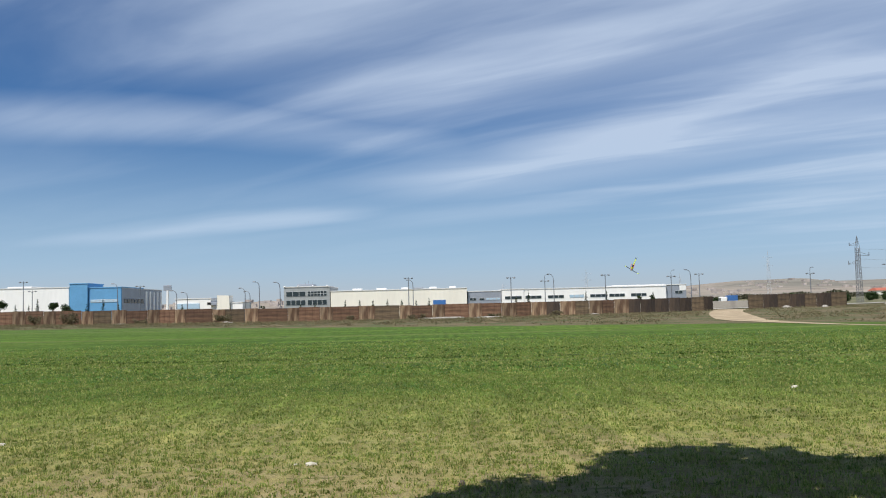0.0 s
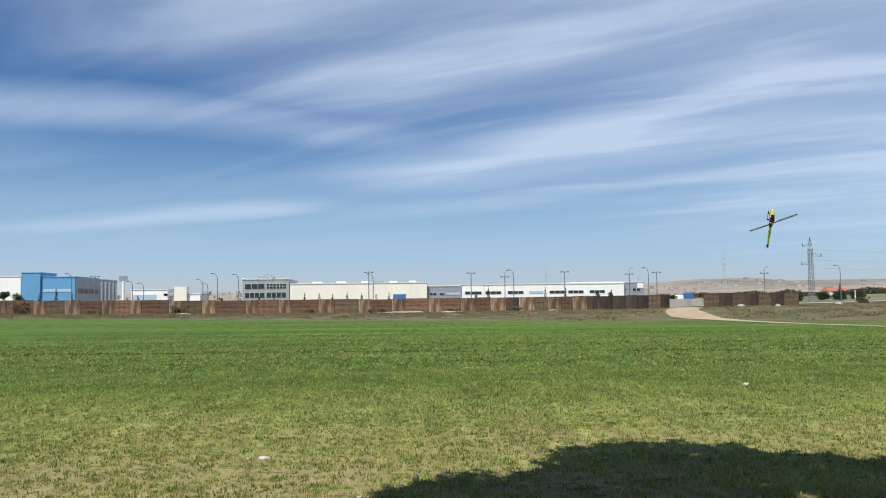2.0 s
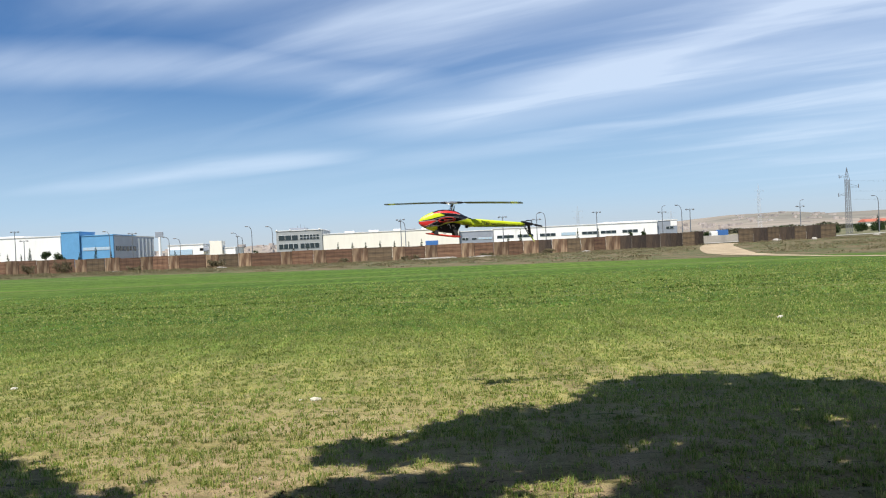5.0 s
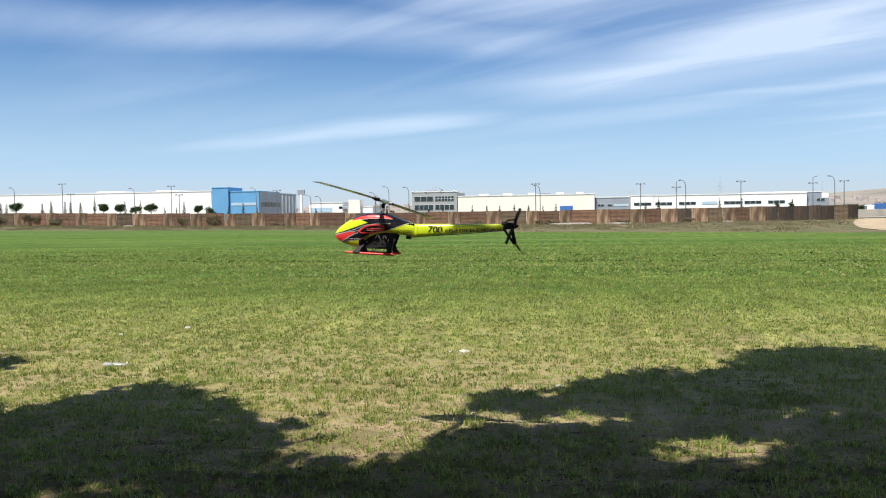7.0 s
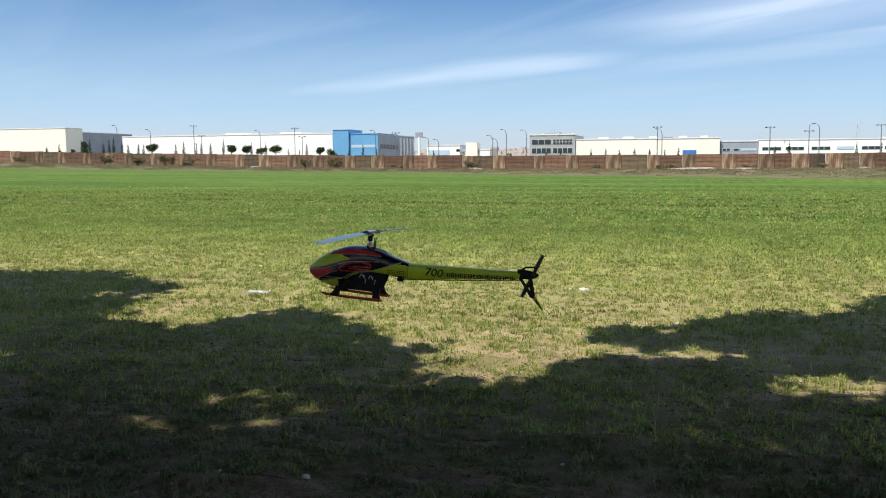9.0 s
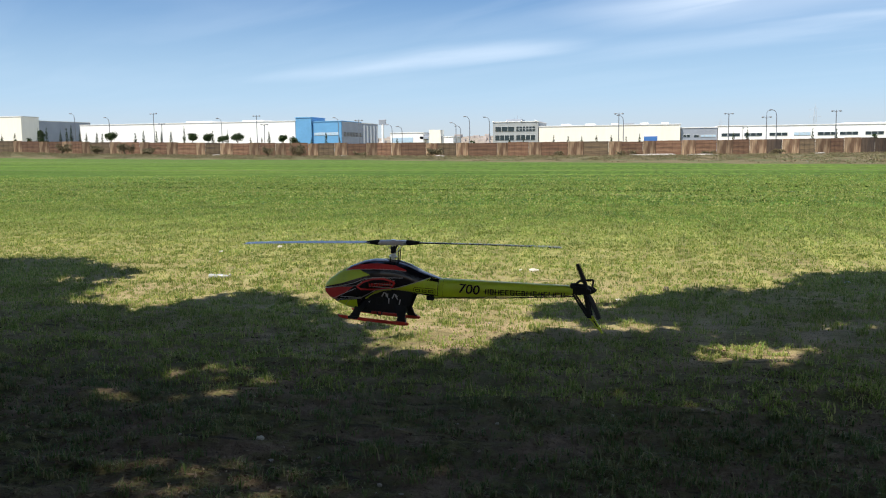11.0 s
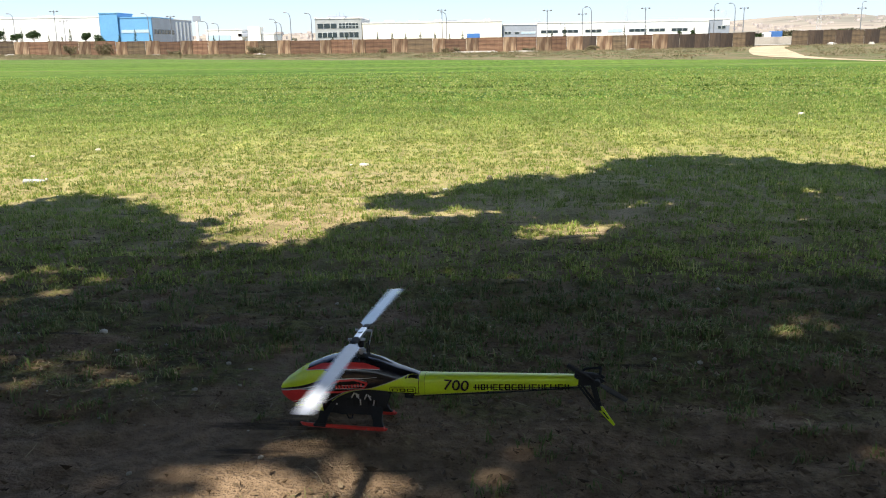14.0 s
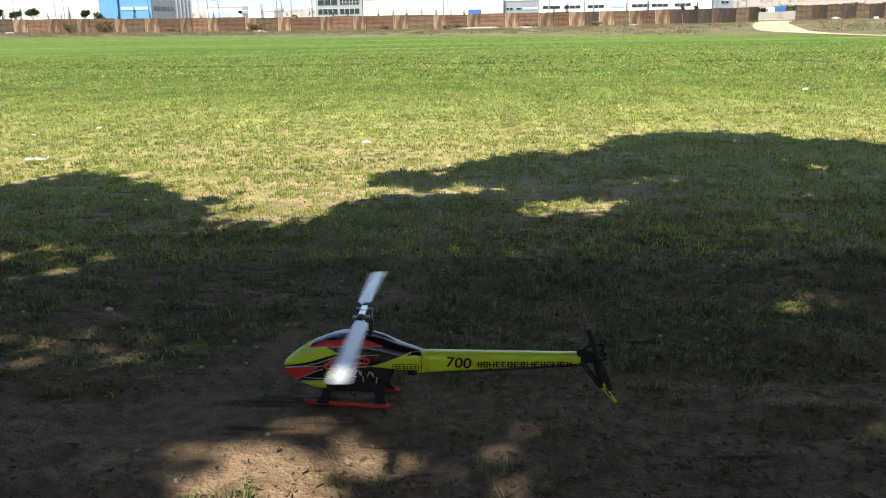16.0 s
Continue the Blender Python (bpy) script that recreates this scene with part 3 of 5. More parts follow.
M_PINE = leaf_material("pine_needles", (0.018, 0.035, 0.01), (0.03, 0.055, 0.014), (0.05, 0.08, 0.02), through=0.1)
M_CYP = leaf_material("cypress_green", (0.012, 0.026, 0.01), (0.02, 0.04, 0.014), (0.032, 0.055, 0.018), through=0.08)
M_SHRUB = leaf_material("shrub_olive", (0.09, 0.086, 0.04), (0.155, 0.13, 0.07), (0.22, 0.175, 0.105), through=0.2)
M_DRY = leaf_material("dry_weeds", (0.13, 0.12, 0.055), (0.24, 0.19, 0.11), (0.1, 0.125, 0.045), through=0.2)
M_BARK = material("bark", (0.13, 0.095, 0.07), var=0.35, scale=6, fine=40, bump=0.6, stretch=(1, 1, 0.25), rough=0.95)

rnd = random.Random(3)
for x, h, w in ((-106.4, 1.9, 2.0), (-97.7, 1.9, 2.4), (-93.4, 2.1, 2.2), (-87.7, 1.5, 2.6), (-64.2, 1.8, 1.7), (-59.6, 2.1, 2.3), (-34.4, 1.5, 2.3), (-14.3, .9, 1.2), (-2.9, 1.0, 1.0),
                (-4.5, .8, 1.3), (18.5, .8, 1.6), (-125, 1.4, 2), (-48, .9, 1.6), (8.5, .6, 1.4), (76, 1.1, 2.0), (90, 1.2, 2.4)):
    y = WALL_Y - rnd.uniform(2.5, 6)
    g = ground_z(x, y)
    bush = thing("bush", pose(x, y, g), "scrubby olive and dry bush at the foot of the wall", "bush", "bushes along the wall")
    stems = [((rnd.uniform(-.2, .2), rnd.uniform(-.2, .2), -.1), (rnd.uniform(-w, w) * .35, rnd.uniform(-w, w) * .25, h * .75), .03, .01) for _ in range(7)]
    part("stems", tubes(stems, n=5), M_BARK, bush)
    blobs = [(rnd.uniform(-w, w) * .45, rnd.uniform(-w, w) * .3, h * rnd.uniform(.3, .75), w * .35, w * .3, h * .3) for _ in range(6)]
    blobs += [(rnd.uniform(-w, w) * .75, rnd.uniform(-w, w) * .4, h * rnd.uniform(.2, .95), w * .13, w * .13, h * .16) for _ in range(9)]
    leaves("foliage", M_SHRUB, blobs, bush, seed=int(x * 10) % 9999, dens=80, size=.11)

# low weeds and rubble on the verge
blobs = []
for k in range(1700):
    x = rnd.uniform(-135, 95)
    e = min(79 - .72 * x, 107)
    y = max(e, 40) + 1 + (WALL_Y - 2 - max(e, 40)) * rnd.random() ** (.5 if k % 2 else 1)
    if abs(x - np.interp(y, [38, 46, 62, 74, 104, 126, 141], [30, 26, 23.3, 25, 34.5, 41, 47.7])) < 3.2:
        continue
    s = rnd.uniform(.25, .75)
    blobs.append((x, y, ground_z(x, y) + s * .12, s * 2.4, s * 1.6, s * .36))
tagged(leaves("verge_weeds", M_DRY, blobs, seed=8, dens=34, size=.065), "low dry weeds on the verge before the wall", "weeds", kind="stuff")
M_RUBBLE = material("pale_rubble", (0.42, 0.39, 0.34), var=0.3, scale=3, fine=20)


def lump(rx, ry, rz, seed, cuts=2):
    bm = bmesh.new()
    bmesh.ops.create_icosphere(bm, subdivisions=cuts, radius=1)
    for v in bm.verts:
        k = 1 + 0.35 * noise.noise(v.co * 1.6 + Vector((seed, seed * 1.7, 0)))
        v.co = Vector((v.co.x * rx * k, v.co.y * ry * k, max(v.co.z, -0.4) * rz * k))
    return bm


for k, (x, w, h) in enumerate(((.5, 4.2, .24), (7.6, 2.4, .2), (-33.5, 1.0, .25), (55.5, .7, .4), (71, .5, .3), (24, .9, .2), (-75, .8, .25), (-50.5, 1.0, .2), (60.2, .35, .3))):
    y = WALL_Y - 3.5 - (k % 3) * 1.6
    tagged(part("rubble", lump(w, .8, h, k), M_RUBBLE, at=pose(x, y, ground_z(x, y) + .05)), "pale heap of rubble on the weedy verge", "rubble", "rubble along the wall")

# ---- buildings beyond the wall ----
M_CREAM = material("cream_cladding", (0.88, 0.84, 0.73), var=0.04, scale=0.2, fine=1.5, bump=0.05, stretch=(1, 1, .2), rough=0.6)
M_WHITE = material("white_cladding", (0.92, 0.91, 0.88), var=0.04, scale=0.2, fine=1.5, bump=0.05, stretch=(1, 1, .2), rough=0.6)
M_SKYBLUE = material("blue_cladding", (0.13, 0.35, 0.6), var=0.06, scale=0.3, fine=2, bump=0.05, rough=0.5)
M_STEEL = material("grey_cladding", (0.3, 0.33, 0.38), var=0.08, scale=0.3, fine=2, bump=0.05, rough=0.5)
M_CONC = material("grey_concrete", (0.36, 0.38, 0.38), var=0.1, scale=0.5, fine=3, bump=0.05, rough=0.8)
M_GLASS = material("dark_window", (0.03, 0.045, 0.05), rough=0.12, var=0.2, bump=0)
M_PALEGLASS = material("pale_window", (0.45, 0.6, 0.72), rough=0.15, var=0.1, bump=0)
M_ROOF = material("roof_sheet", (0.7, 0.7, 0.68), var=0.08, scale=0.3, fine=2, bump=0.05)
M_DOORBLUE = material("blue_door", (0.05, 0.17, 0.45), var=0.08, rough=0.5)
M_FRAME = material("window_frame", (0.5, 0.52, 0.52), var=0.08, rough=0.5)
BY = 230.0


def block(b, name, x0, x1, y0, y1, top, mat, parapet=0.25, label=""):
    w = part(name, boxm(x0, x1, y0, y1, -1.0, top, .04), mat, b, label)
    part("roof", boxm(x0 - .12, x1 + .12, y0 - .12, y1 + .12, top, top + parapet, .03), M_ROOF if mat is not M_SKYBLUE else M_SKYBLUE, b)
    return w


def pane(b, x0, x1, z0, z1, y=BY, mat=None, cols=1, rows=1):
    win = part("window", boxm(x0, x1, y - .06, y + .1, z0, z1, .02), M_FRAME, b)
    for i in range(cols):
        for j in range(rows):
            a, c = x0 + (x1 - x0) * i / cols, x0 + (x1 - x0) * (i + 1) / cols
            p, q = z0 + (z1 - z0) * j / rows, z0 + (z1 - z0) * (j + 1) / rows
            part("pane", boxm(a + .07, c - .07, y - .09, y - .07, p + .07, q - .07), mat or M_GLASS, win)


def building(name, label):
    return thing(name, pose(0, 0, 0), label, "building")


b = building("warehouse", "big cream warehouse with a shaded grey end wing")
block(b, "wall", -232, -190.9, BY, 238, 12.7, M_CREAM)
block(b, "wing_wall", -228, -191.0, 238.2, 264, 11.6, M_STEEL)
b = building("warehouse", "long low white warehouse behind a row of cypresses")
block(b, "wall", -170, -99.4, BY, 262, 9.6, M_WHITE)
for x, w in ((-140, 9), (-121, 7)):
    part("roof_light", boxm(x, x + w, 240, 252, 9.8, 10.6, .2), M_ROOF, b)
b = building("office_block", "bright blue clad office with a tower and grey side")
block(b, "tower_wall", -99.0, -94.2, BY - .6, 240, 10.5, M_SKYBLUE)
block(b, "wall", -94.1, -85.4, BY, 247, 9.35, M_SKYBLUE)
block(b, "side_wall", -85.38, -85.3, BY + .3, 246.9, 9.2, M_STEEL, 0.1)
block(b, "rear_wall", -93, -85.4, 247.2, 263, 9.2, M_STEEL)
pane(b, -93.6, -86.2, 5.5, 6.3, BY, M_PALEGLASS, 6)
for k in range(6):
    y = BY + 1.6 + k * 2.6
    part("side_window", boxm(-85.32, -85.2, y, y + 2.0, 5.2, 6.4), M_GLASS, b)
for k in range(5):
    y = 248.5 + k * 3.2
    part("column", boxm(-85.42, -85.1, y, y + .9, 0, 8.7), M_WHITE, b)
b = building("office_block", "grey concrete office block with dark ribbon windows")
block(b, "wall", -42.0, -29.7, BY, 248, 8.2, M_CONC)
for x0, x1, c in ((-41.4, -36.2, 3), (-35.7, -30.5, 6)):
    pane(b, x0, x1, 5.75, 7.15, BY, None, c, 1 if c == 3 else 2)
    pane(b, x0, x1, 3.4, 4.85, BY, None, 4)
part("lift_housing", boxm(-39.5, -35.1, 236, 242, 8.4, 9.2, .03), M_STEEL, b)
part("mast_poles", tubes([((-36.6, 238, 8.3), (-36.6, 238, 10.2), .05), ((-35.6, 238, 8.3), (-35.6, 238, 9.9), .05), ((-37.5, 238, 9.2), (-37.5, 238, 9.8), .05)]), M_STEEL, b)
for x in (-41.8, -38.2, -34.2, -30.4):
    part("roof_lamp", lump(.22, .22, .22, x), M_WHITE, b, at=pose(x, BY - .1, 8.5))
b = building("warehouse", "long cream warehouse with small roof housings")
block(b, "wall", -29.5, 6.9, BY, 262, 6.85, M_CREAM)
for x0, x1 in ((-24.3, -21.8), (-17.7, -15.1), (-10.9, -8.9), (-3.2, -1.2), (2.2, 4.0)):
    part("roof_housing", boxm(x0, x1, 236, 240, 7.05, 7.65, .05), M_WHITE, b)
part("roof_canopy", boxm(-7.4, -4.8, 233, 237, 7.3, 7.5, .03), M_STEEL, b)
part("gate", boxm(-2.2, 1.2, BY - .08, BY + .05, .5, 3.95, .03), M_DOORBLUE, b, "blue roller gate")
b = building("warehouse", "grey hall with a row of small windows")
block(b, "wall", 7.1, 16.1, BY + 1, 258, 5.9, M_STEEL)
pane(b, 7.6, 9.4, 3.6, 4.3, BY + 1, None, 2)
pane(b, 10.2, 11.6, 3.6, 4.2, BY + 1, None, 1)
pane(b, 12, 15.8, 3.6, 4.2, BY + 1, M_PALEGLASS, 4)
b = building("warehouse", "long white industrial hall with dark strip windows")
block(b, "wall", 16.2, 22.1, BY, 258, 6.2, M_WHITE)
block(b, "wall", 22.15, 60.2, BY + .2, 258, 6.15, M_WHITE)
part("upper_wall", boxm(46, 60, BY + .5, 250, 6.4, 6.7, .03), M_WHITE, b)
for k, (x0, x1) in enumerate(((17, 21.5), (22.5, 26.8), (28.5, 32.8), (34.3, 38.2), (39.8, 44.2), (44.9, 49.1), (50.7, 54.9))):
    pane(b, x0, x1, 3.65, 4.5, BY + (.2 if x0 > 22 else 0), M_PALEGLASS if k == 3 else None, 3)
b = building("warehouse", "small grey hall at the end of the row")
block(b, "wall", 60.4, 65.8, BY + 1, 250, 6.4, M_STEEL)
pane(b, 62.7, 64.8, 4.1, 4.9, BY + 1, None, 2)
part("end_panel", boxm(64.0, 65.7, BY + .92, BY + .99, 4.95, 6.3), M_WHITE, b)
b = building("low_shed", "low white sheds with grey flat roofs")
block(b, "wall", -75, -71, 250, 262, 5.0, M_WHITE)
block(b, "wall", -71, -61.5, BY, 246, 5.75, M_WHITE)
part("glass_front", boxm(-70.5, -64.5, BY - .2, BY - .02, 3.2, 4.6, .03), M_PALEGLASS, b)
block(b, "wall", -56.2, -53.0, BY, 240, 4.5, M_WHITE)
b = building("gateway", "cream concave fin wall with a dark canopy")
fin = bmesh.new()
prof = [(-59.6, 6.6), (-56.4, 6.5), (-56.2, 0), (-59.9, 0), (-59.7, 3), (-59.5, 5)]
a, c = [fin.verts.new((x, BY - 1, z)) for x, z in prof], [fin.verts.new((x, BY + 3, z)) for x, z in prof]
fin.faces.new(a)
fin.faces.new(c[::-1])
for i in range(6):
    fin.faces.new((a[i], c[i], c[(i + 1) % 6], a[(i + 1) % 6]))
bmesh.ops.recalc_face_normals(fin, faces=fin.faces)
part("fin_wall", fin, M_CREAM, b)
part("canopy_roof", boxm(-62.6, -59.9, BY, BY + 5, 4.0, 4.9, .1), M_STEEL, b)

# ---- street lamps: x, top, twin head ----
M_POLE = material("galvanised_pole", (0.24, 0.25, 0.27), rough=0.45, metal=0.6, var=0.1)


def street_lamp(x, top, twin, y=175.0):
    g = ground_z(x, y)
    lamp = thing("street_lamp", pose(x, y, g), "grey steel street lamp with twin heads" if twin else "grey steel street lamp with one curved arm", "street lamp", "street lamps beyond the wall")
    h = top - g
    if twin:
        part("pole", tubes([((0, 0, -.2), (0, 0, h), .11, .07)]), M_POLE, lamp)
        for s in (-1, 1):
            part("arm", tubes([((0, 0, h - .5), (s * .3, 0, h - .15), .045, .04), ((s * .3, 0, h - .15), (s * .62, 0, h - .1), .04, .035)]), M_POLE, lamp)
            if twin == 2 and s == 1:
                part("arm", tubes([((0, 0, h), (0, 0, h + .7), .06, .05), ((0, 0, h + .7), (.1, 0, h + .95), .05, .045), ((.1, 0, h + .95), (.42, 0, h + 1.1), .045, .04)]), M_POLE, lamp)
                part("lamp_head", boxm(.38, .75, -.12, .12, h + 1.03, h + 1.17, .05), M_POLE, lamp)
            part("lamp_head", loft([[(s * .7 + r * math.cos(a), .8 * r * math.sin(a), h + z) for a in np.linspace(0, 6.283, 8, endpoint=False)] for r, z in ((.08, -.02), (.26, -.16), (.24, -.22), (.1, -.32))]), M_POLE, lamp)
    else:
        part("pole", tubes([((0, 0, -.2), (0, 0, h * .82), .11, .07), ((0, 0, h * .82), (-.12, 0, h * .93), .07, .06), ((-.12, 0, h * .93), (-.45, 0, h * .985), .06, .05), ((-.45, 0, h * .985), (-.9, 0, h), .05, .04)]), M_POLE, lamp)
        part("lamp_head", boxm(-1.35, -.75, -.16, .16, h - .1, h + .1, .06), M_POLE, lamp)


for x, top, twin in ((-130.7, 10.5, 0), (-121.6, 9.4, 0), (-110.1, 10.2, 1), (-108.1, 7.9, 1), (-93.2, 8.7, 0), (-84.7, 9.2, 1), (-82.9, 7.3, 1), (-65.6, 8.3, 0), (-61.0, 7.8, 1), (-53.6, 6.6, 0),
                     (-51.4, 6.2, 0), (-39.7, 6.8, 0), (-38.7, 6.1, 0), (-36.8, 8.0, 0), (-32.6, 7.8, 0), (-6.5, 8.1, 1), (-5.6, 7.6, 0), (14.3, 7.7, 1), (21.2, 6.9, 2), (23.0, 8.1, 0), (33.5, 7.8, 1),
                     (46.9, 7.2, 2), (50.9, 8.3, 0), (52.6, 7.5, 1), (75.2, 7.1, 2), (91.3, 8.4, 0), (104, 7.8, 1)):
    street_lamp(x, top, twin)


# ---- trees beyond the wall ----
def cypress(x, top, w=.55, y=180.0, cat="cypresses beyond the wall"):
    g = ground_z(x, y)
    t = thing("cypress", pose(x, y, g), "slim dark green cypress in a row beyond the wall", "tree", cat)
    h = top - g
    part("trunk", tubes([((0, 0, -.2), (0, 0, h * .5), .1, .05)]), M_BARK, t)
    blobs = [(0, 0, h * f, w * k, w * k, h * .14) for f, k in ((.16, .75), (.3, 1.0), (.45, 1.0), (.6, .85), (.74, .62), (.86, .4), (.94, .22))]
    leaves("crown", M_CYP, blobs, t, seed=int(abs(x) * 7), dens=70, size=.12)


for x, top in ((-155.3, 5.9), (-151.5, 6.3), (-144.8, 7.3), (-142.5, 7.3), (-138.6, 6.6), (-136.9, 7.3), (-135.6, 7.8), (-133.2, 6.8), (-131.5, 6.1), (-128.6, 6.1), (-127.2, 5.9), (-118.3, 5.9), (-116.1, 6.4),
               (-112.7, 6), (-111.4, 6), (-108.9, 6), (-105.5, 6.9), (-98.2, 6), (-94.5, 5.9), (-88.8, 4.4), (-86, 4.3), (-84.2, 5.5), (-73.9, 4.3), (-70.5, 5.3), (-67.3, 4), (-54, 3.8), (-29.3, 3.4), (-26.3, 3.4),
               (-20, 3.7), (-17, 3.7), (-14.2, 3.6), (-11.2, 3.8), (-8.2, 3.9), (-5.2, 3.5), (-2.5, 3.9), (15.7, 4.1), (18.3, 4.7), (30.3, 4.4), (34.6, 4.7), (44.3, 4.1)):
    cypress(x, top, .42 if top < 5 else .5)
cypress(96.3, 4.6, .6, 185.0, "cypresses by the road")


def pine(x, top, w, low=False, y=175.0):
    g = ground_z(x, y)
    t = thing("pine_tree", pose(x, y, g), "round-headed dark green stone pine" if not low else "broad low dark green shrubby tree", "tree", "round trees beyond the wall")
    h = top - g
    w *= 1 if low else 1.3
    part("trunk", tubes([((0, 0, -.2), (.08, 0, h * .5), .14, .1), ((.08, 0, h * .5), (-.3, .1, h * .8), .08, .03), ((.08, 0, h * .5), (.45, -.1, h * .82), .07, .03)]), M_BARK, t)
    r = random.Random(int(abs(x) * 13))
    c = h - w * .55 if not low else h * .55
    blobs = [(r.uniform(-w, w) * .45, r.uniform(-w, w) * .4, c + r.uniform(-.25, .3) * (w * .8 if not low else h * 1.1), w * .42, w * .42, w * r.uniform(.26, .46)) for _ in range(11)]
    leaves("crown", M_PINE, blobs, t, seed=int(abs(x) * 11), dens=75, size=.13)


for x, top, w, low in ((-121.3, 6.2, 1.5, 0), (-100.6, 5.7, 1.4, 0), (-96.7, 5.5, 1.3, 0), (-93.0, 5.0, 1.2, 0), (-89.5, 5.4, 1.4, 0), (-78.7, 4.8, 1.1, 0), (-76.0, 4.5, 1.8, 1), (-140.1, 7.0, 1.6, 1), (-143.3, 5.8, .9, 1), (-36.2, 3.2, .8, 1)):
    pine(x, top, w, low)
for x, top, w in ((63.9, 2.7, 1.5), (77.5, 2.4, 1.9), (80.3, 2.9, 2.1), (83.5, 2.6, 1.8), (86.4, 2.8, 2.0), (89.4, 2.5, 2.2), (93.4, 2.9, 2.2), (100.1, 2.8, 2.2), (104, 2.6, 2.4), (108.5, 2.8, 2.4), (39.5, 3.4, .9), (42.2, 3.6, .7)):
    pine(x, top, w, 1, 200.0 if x > 60 else 172.0)

# ---- pylons ----
M_NEARGALV = material("weathered_lattice", (0.2, 0.205, 0.215), rough=0.5, metal=0.4, var=0.15)
# lattice steel paled for the distant pylons: haze put into the base colour
M_HAZEGALV = material("hazed_lattice", (0.5, 0.52, 0.55), rough=0.5, var=0.1)


def pylon(x, y, h, w0, w1, r, label, arms, group):
    g = ground_z(x, y)
    p = thing("pylon", pose(x, y, g), label, "pylon", group)
    corner = lambda sx, sy, z: (sx * (w0 + (w1 - w0) * z / h) / 2, sy * (w0 + (w1 - w0) * z / h) / 2, z)
    body = h * .82
    M_GALV = M_HAZEGALV if y > 300 else M_NEARGALV
    for sx in (-1, 1):
        for sy in (-1, 1):
            part("leg", tubes([(corner(sx, sy, -.2), corner(sx, sy, body), r), (corner(sx, sy, body), (0, 0, h), r * .8)], n=5), M_GALV, p)
    runs, n = [], int(body / (w0 * .8))
    for k in range(n):
        z0, z1 = body * k / n, body * (k + 1) / n
        for s in (-1, 1):
            runs += [(corner(-1, s, z0), corner(1, s, z1), r * .6), (corner(1, s, z0), corner(-1, s, z1), r * .6),
                     (corner(s, -1, z0), corner(s, 1, z1), r * .6), (corner(s, 1, z0), corner(s, -1, z1), r * .6)]
    part("lattice", tubes(runs, n=4), M_GALV, p)
    for dx, z in arms:
        arm = part("arm", tubes([((0, -.2, z), (dx, 0, z - abs(dx) * .05), r * .8), ((0, .2, z), (dx, 0, z - abs(dx) * .05), r * .8), ((0, 0, z + abs(dx) * .35), (dx, 0, z), r * .6)], n=5), M_GALV, p)
        part("insulator", tubes([((dx, 0, z + .75 * r * 14), (dx, 0, z - .5 * r * 10), r * 1.4)], n=6), M_GALV, arm)


pylon(85.1, 175, 13.6, .95, .6, .05, "grey steel lattice pylon beside the road", ((-1.6, 11.7), (2.3, 9.6), (-1.9, 7.9)), "pylons")
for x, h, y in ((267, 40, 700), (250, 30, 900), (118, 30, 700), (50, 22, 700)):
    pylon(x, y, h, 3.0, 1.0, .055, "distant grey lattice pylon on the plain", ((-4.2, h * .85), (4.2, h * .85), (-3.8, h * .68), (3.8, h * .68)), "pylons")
cable = bmesh.new()
for z, x1, z1 in ((11.7, 190, 13.5), (9.6, 190, 11.5), (7.9, 190, 10)):
    pts = [(85.1 + (x1 - 85.1) * f, 175 + 25 * f, z + (z1 - z) * f - 6 * f * (1 - f)) for f in np.linspace(0, 1, 12)]
    for p, q in zip(pts, pts[1:]):
        tube(cable, p, q, .011, n=4, caps=False)
tagged(part("power_cables", cable, M_NEARGALV), "thin sagging power cables from the pylon", "cable")

# ---- road, parked truck and white post beyond the gap ----
M_ROAD = material("pale_road", (0.42, 0.4, 0.36), var=0.12, scale=0.3, fine=3, rough=0.9)
bm = bmesh.new()
prev = None
for x in range(40, 330, 10):
    row = [bm.verts.new((x, y, ground_z(x, y) + .12)) for y in (152 - .06 * (x - 70), 160 - .06 * (x - 70))]
    if prev:
        bm.faces.new((prev[0], row[0], row[1], prev[1]))
    prev = row
tagged(part("road", bm, M_ROAD), "pale road behind the wall", "road", kind="structure")
M_TRUCKBLUE = material("blue_tarpaulin", (0.05, 0.16, 0.42), var=0.15, rough=0.6)
M_TYRE = material("tyre_rubber", (0.02, 0.02, 0.02), rough=0.8)
g = ground_z(61, 185)
truck = thing("truck", pose(61, 185, g), "parked truck with a white cab and blue body", "truck")
part("cab", boxm(-1.2, .2, -.9, .9, .5, 2.25, .14), M_WHITE, truck)
part("windscreen", boxm(-1.24, -1.18, -.75, .75, 1.45, 2.05), M_GLASS, truck)
part("cargo_body", boxm(.3, 2.4, -.95, .95, .7, 2.5, .05), M_TRUCKBLUE, truck)
part("chassis", boxm(-1.1, 2.4, -.4, .4, .35, .55), M_TYRE, truck)
for x in (-.7, .9, 1.8):
    for s in (-1, 1):
        part("wheel", tubes([((x, s * .7, .33), (x, s * .92, .33), .33)], n=14), M_TYRE, truck)
M_KERB = material("pale_plaster", (0.4, 0.36, 0.31), var=0.12, scale=0.4, fine=3, second=(0.33, 0.3, 0.26), rough=0.9)
low_wall = part("wall_3", boxm(36, 74, 163, 163.3, -.2, 1.75, .03), M_KERB)
tagged(low_wall, "low pale plastered wall beyond the road", "wall", kind="structure")
post = thing("sign_post", pose(99.7, 185, ground_z(99.7, 185)), "plain white upright post by the road", "post")
part("post_shaft", boxm(-.09, .09, -.07, .07, -.2, 2.2, .03), M_WHITE, post)
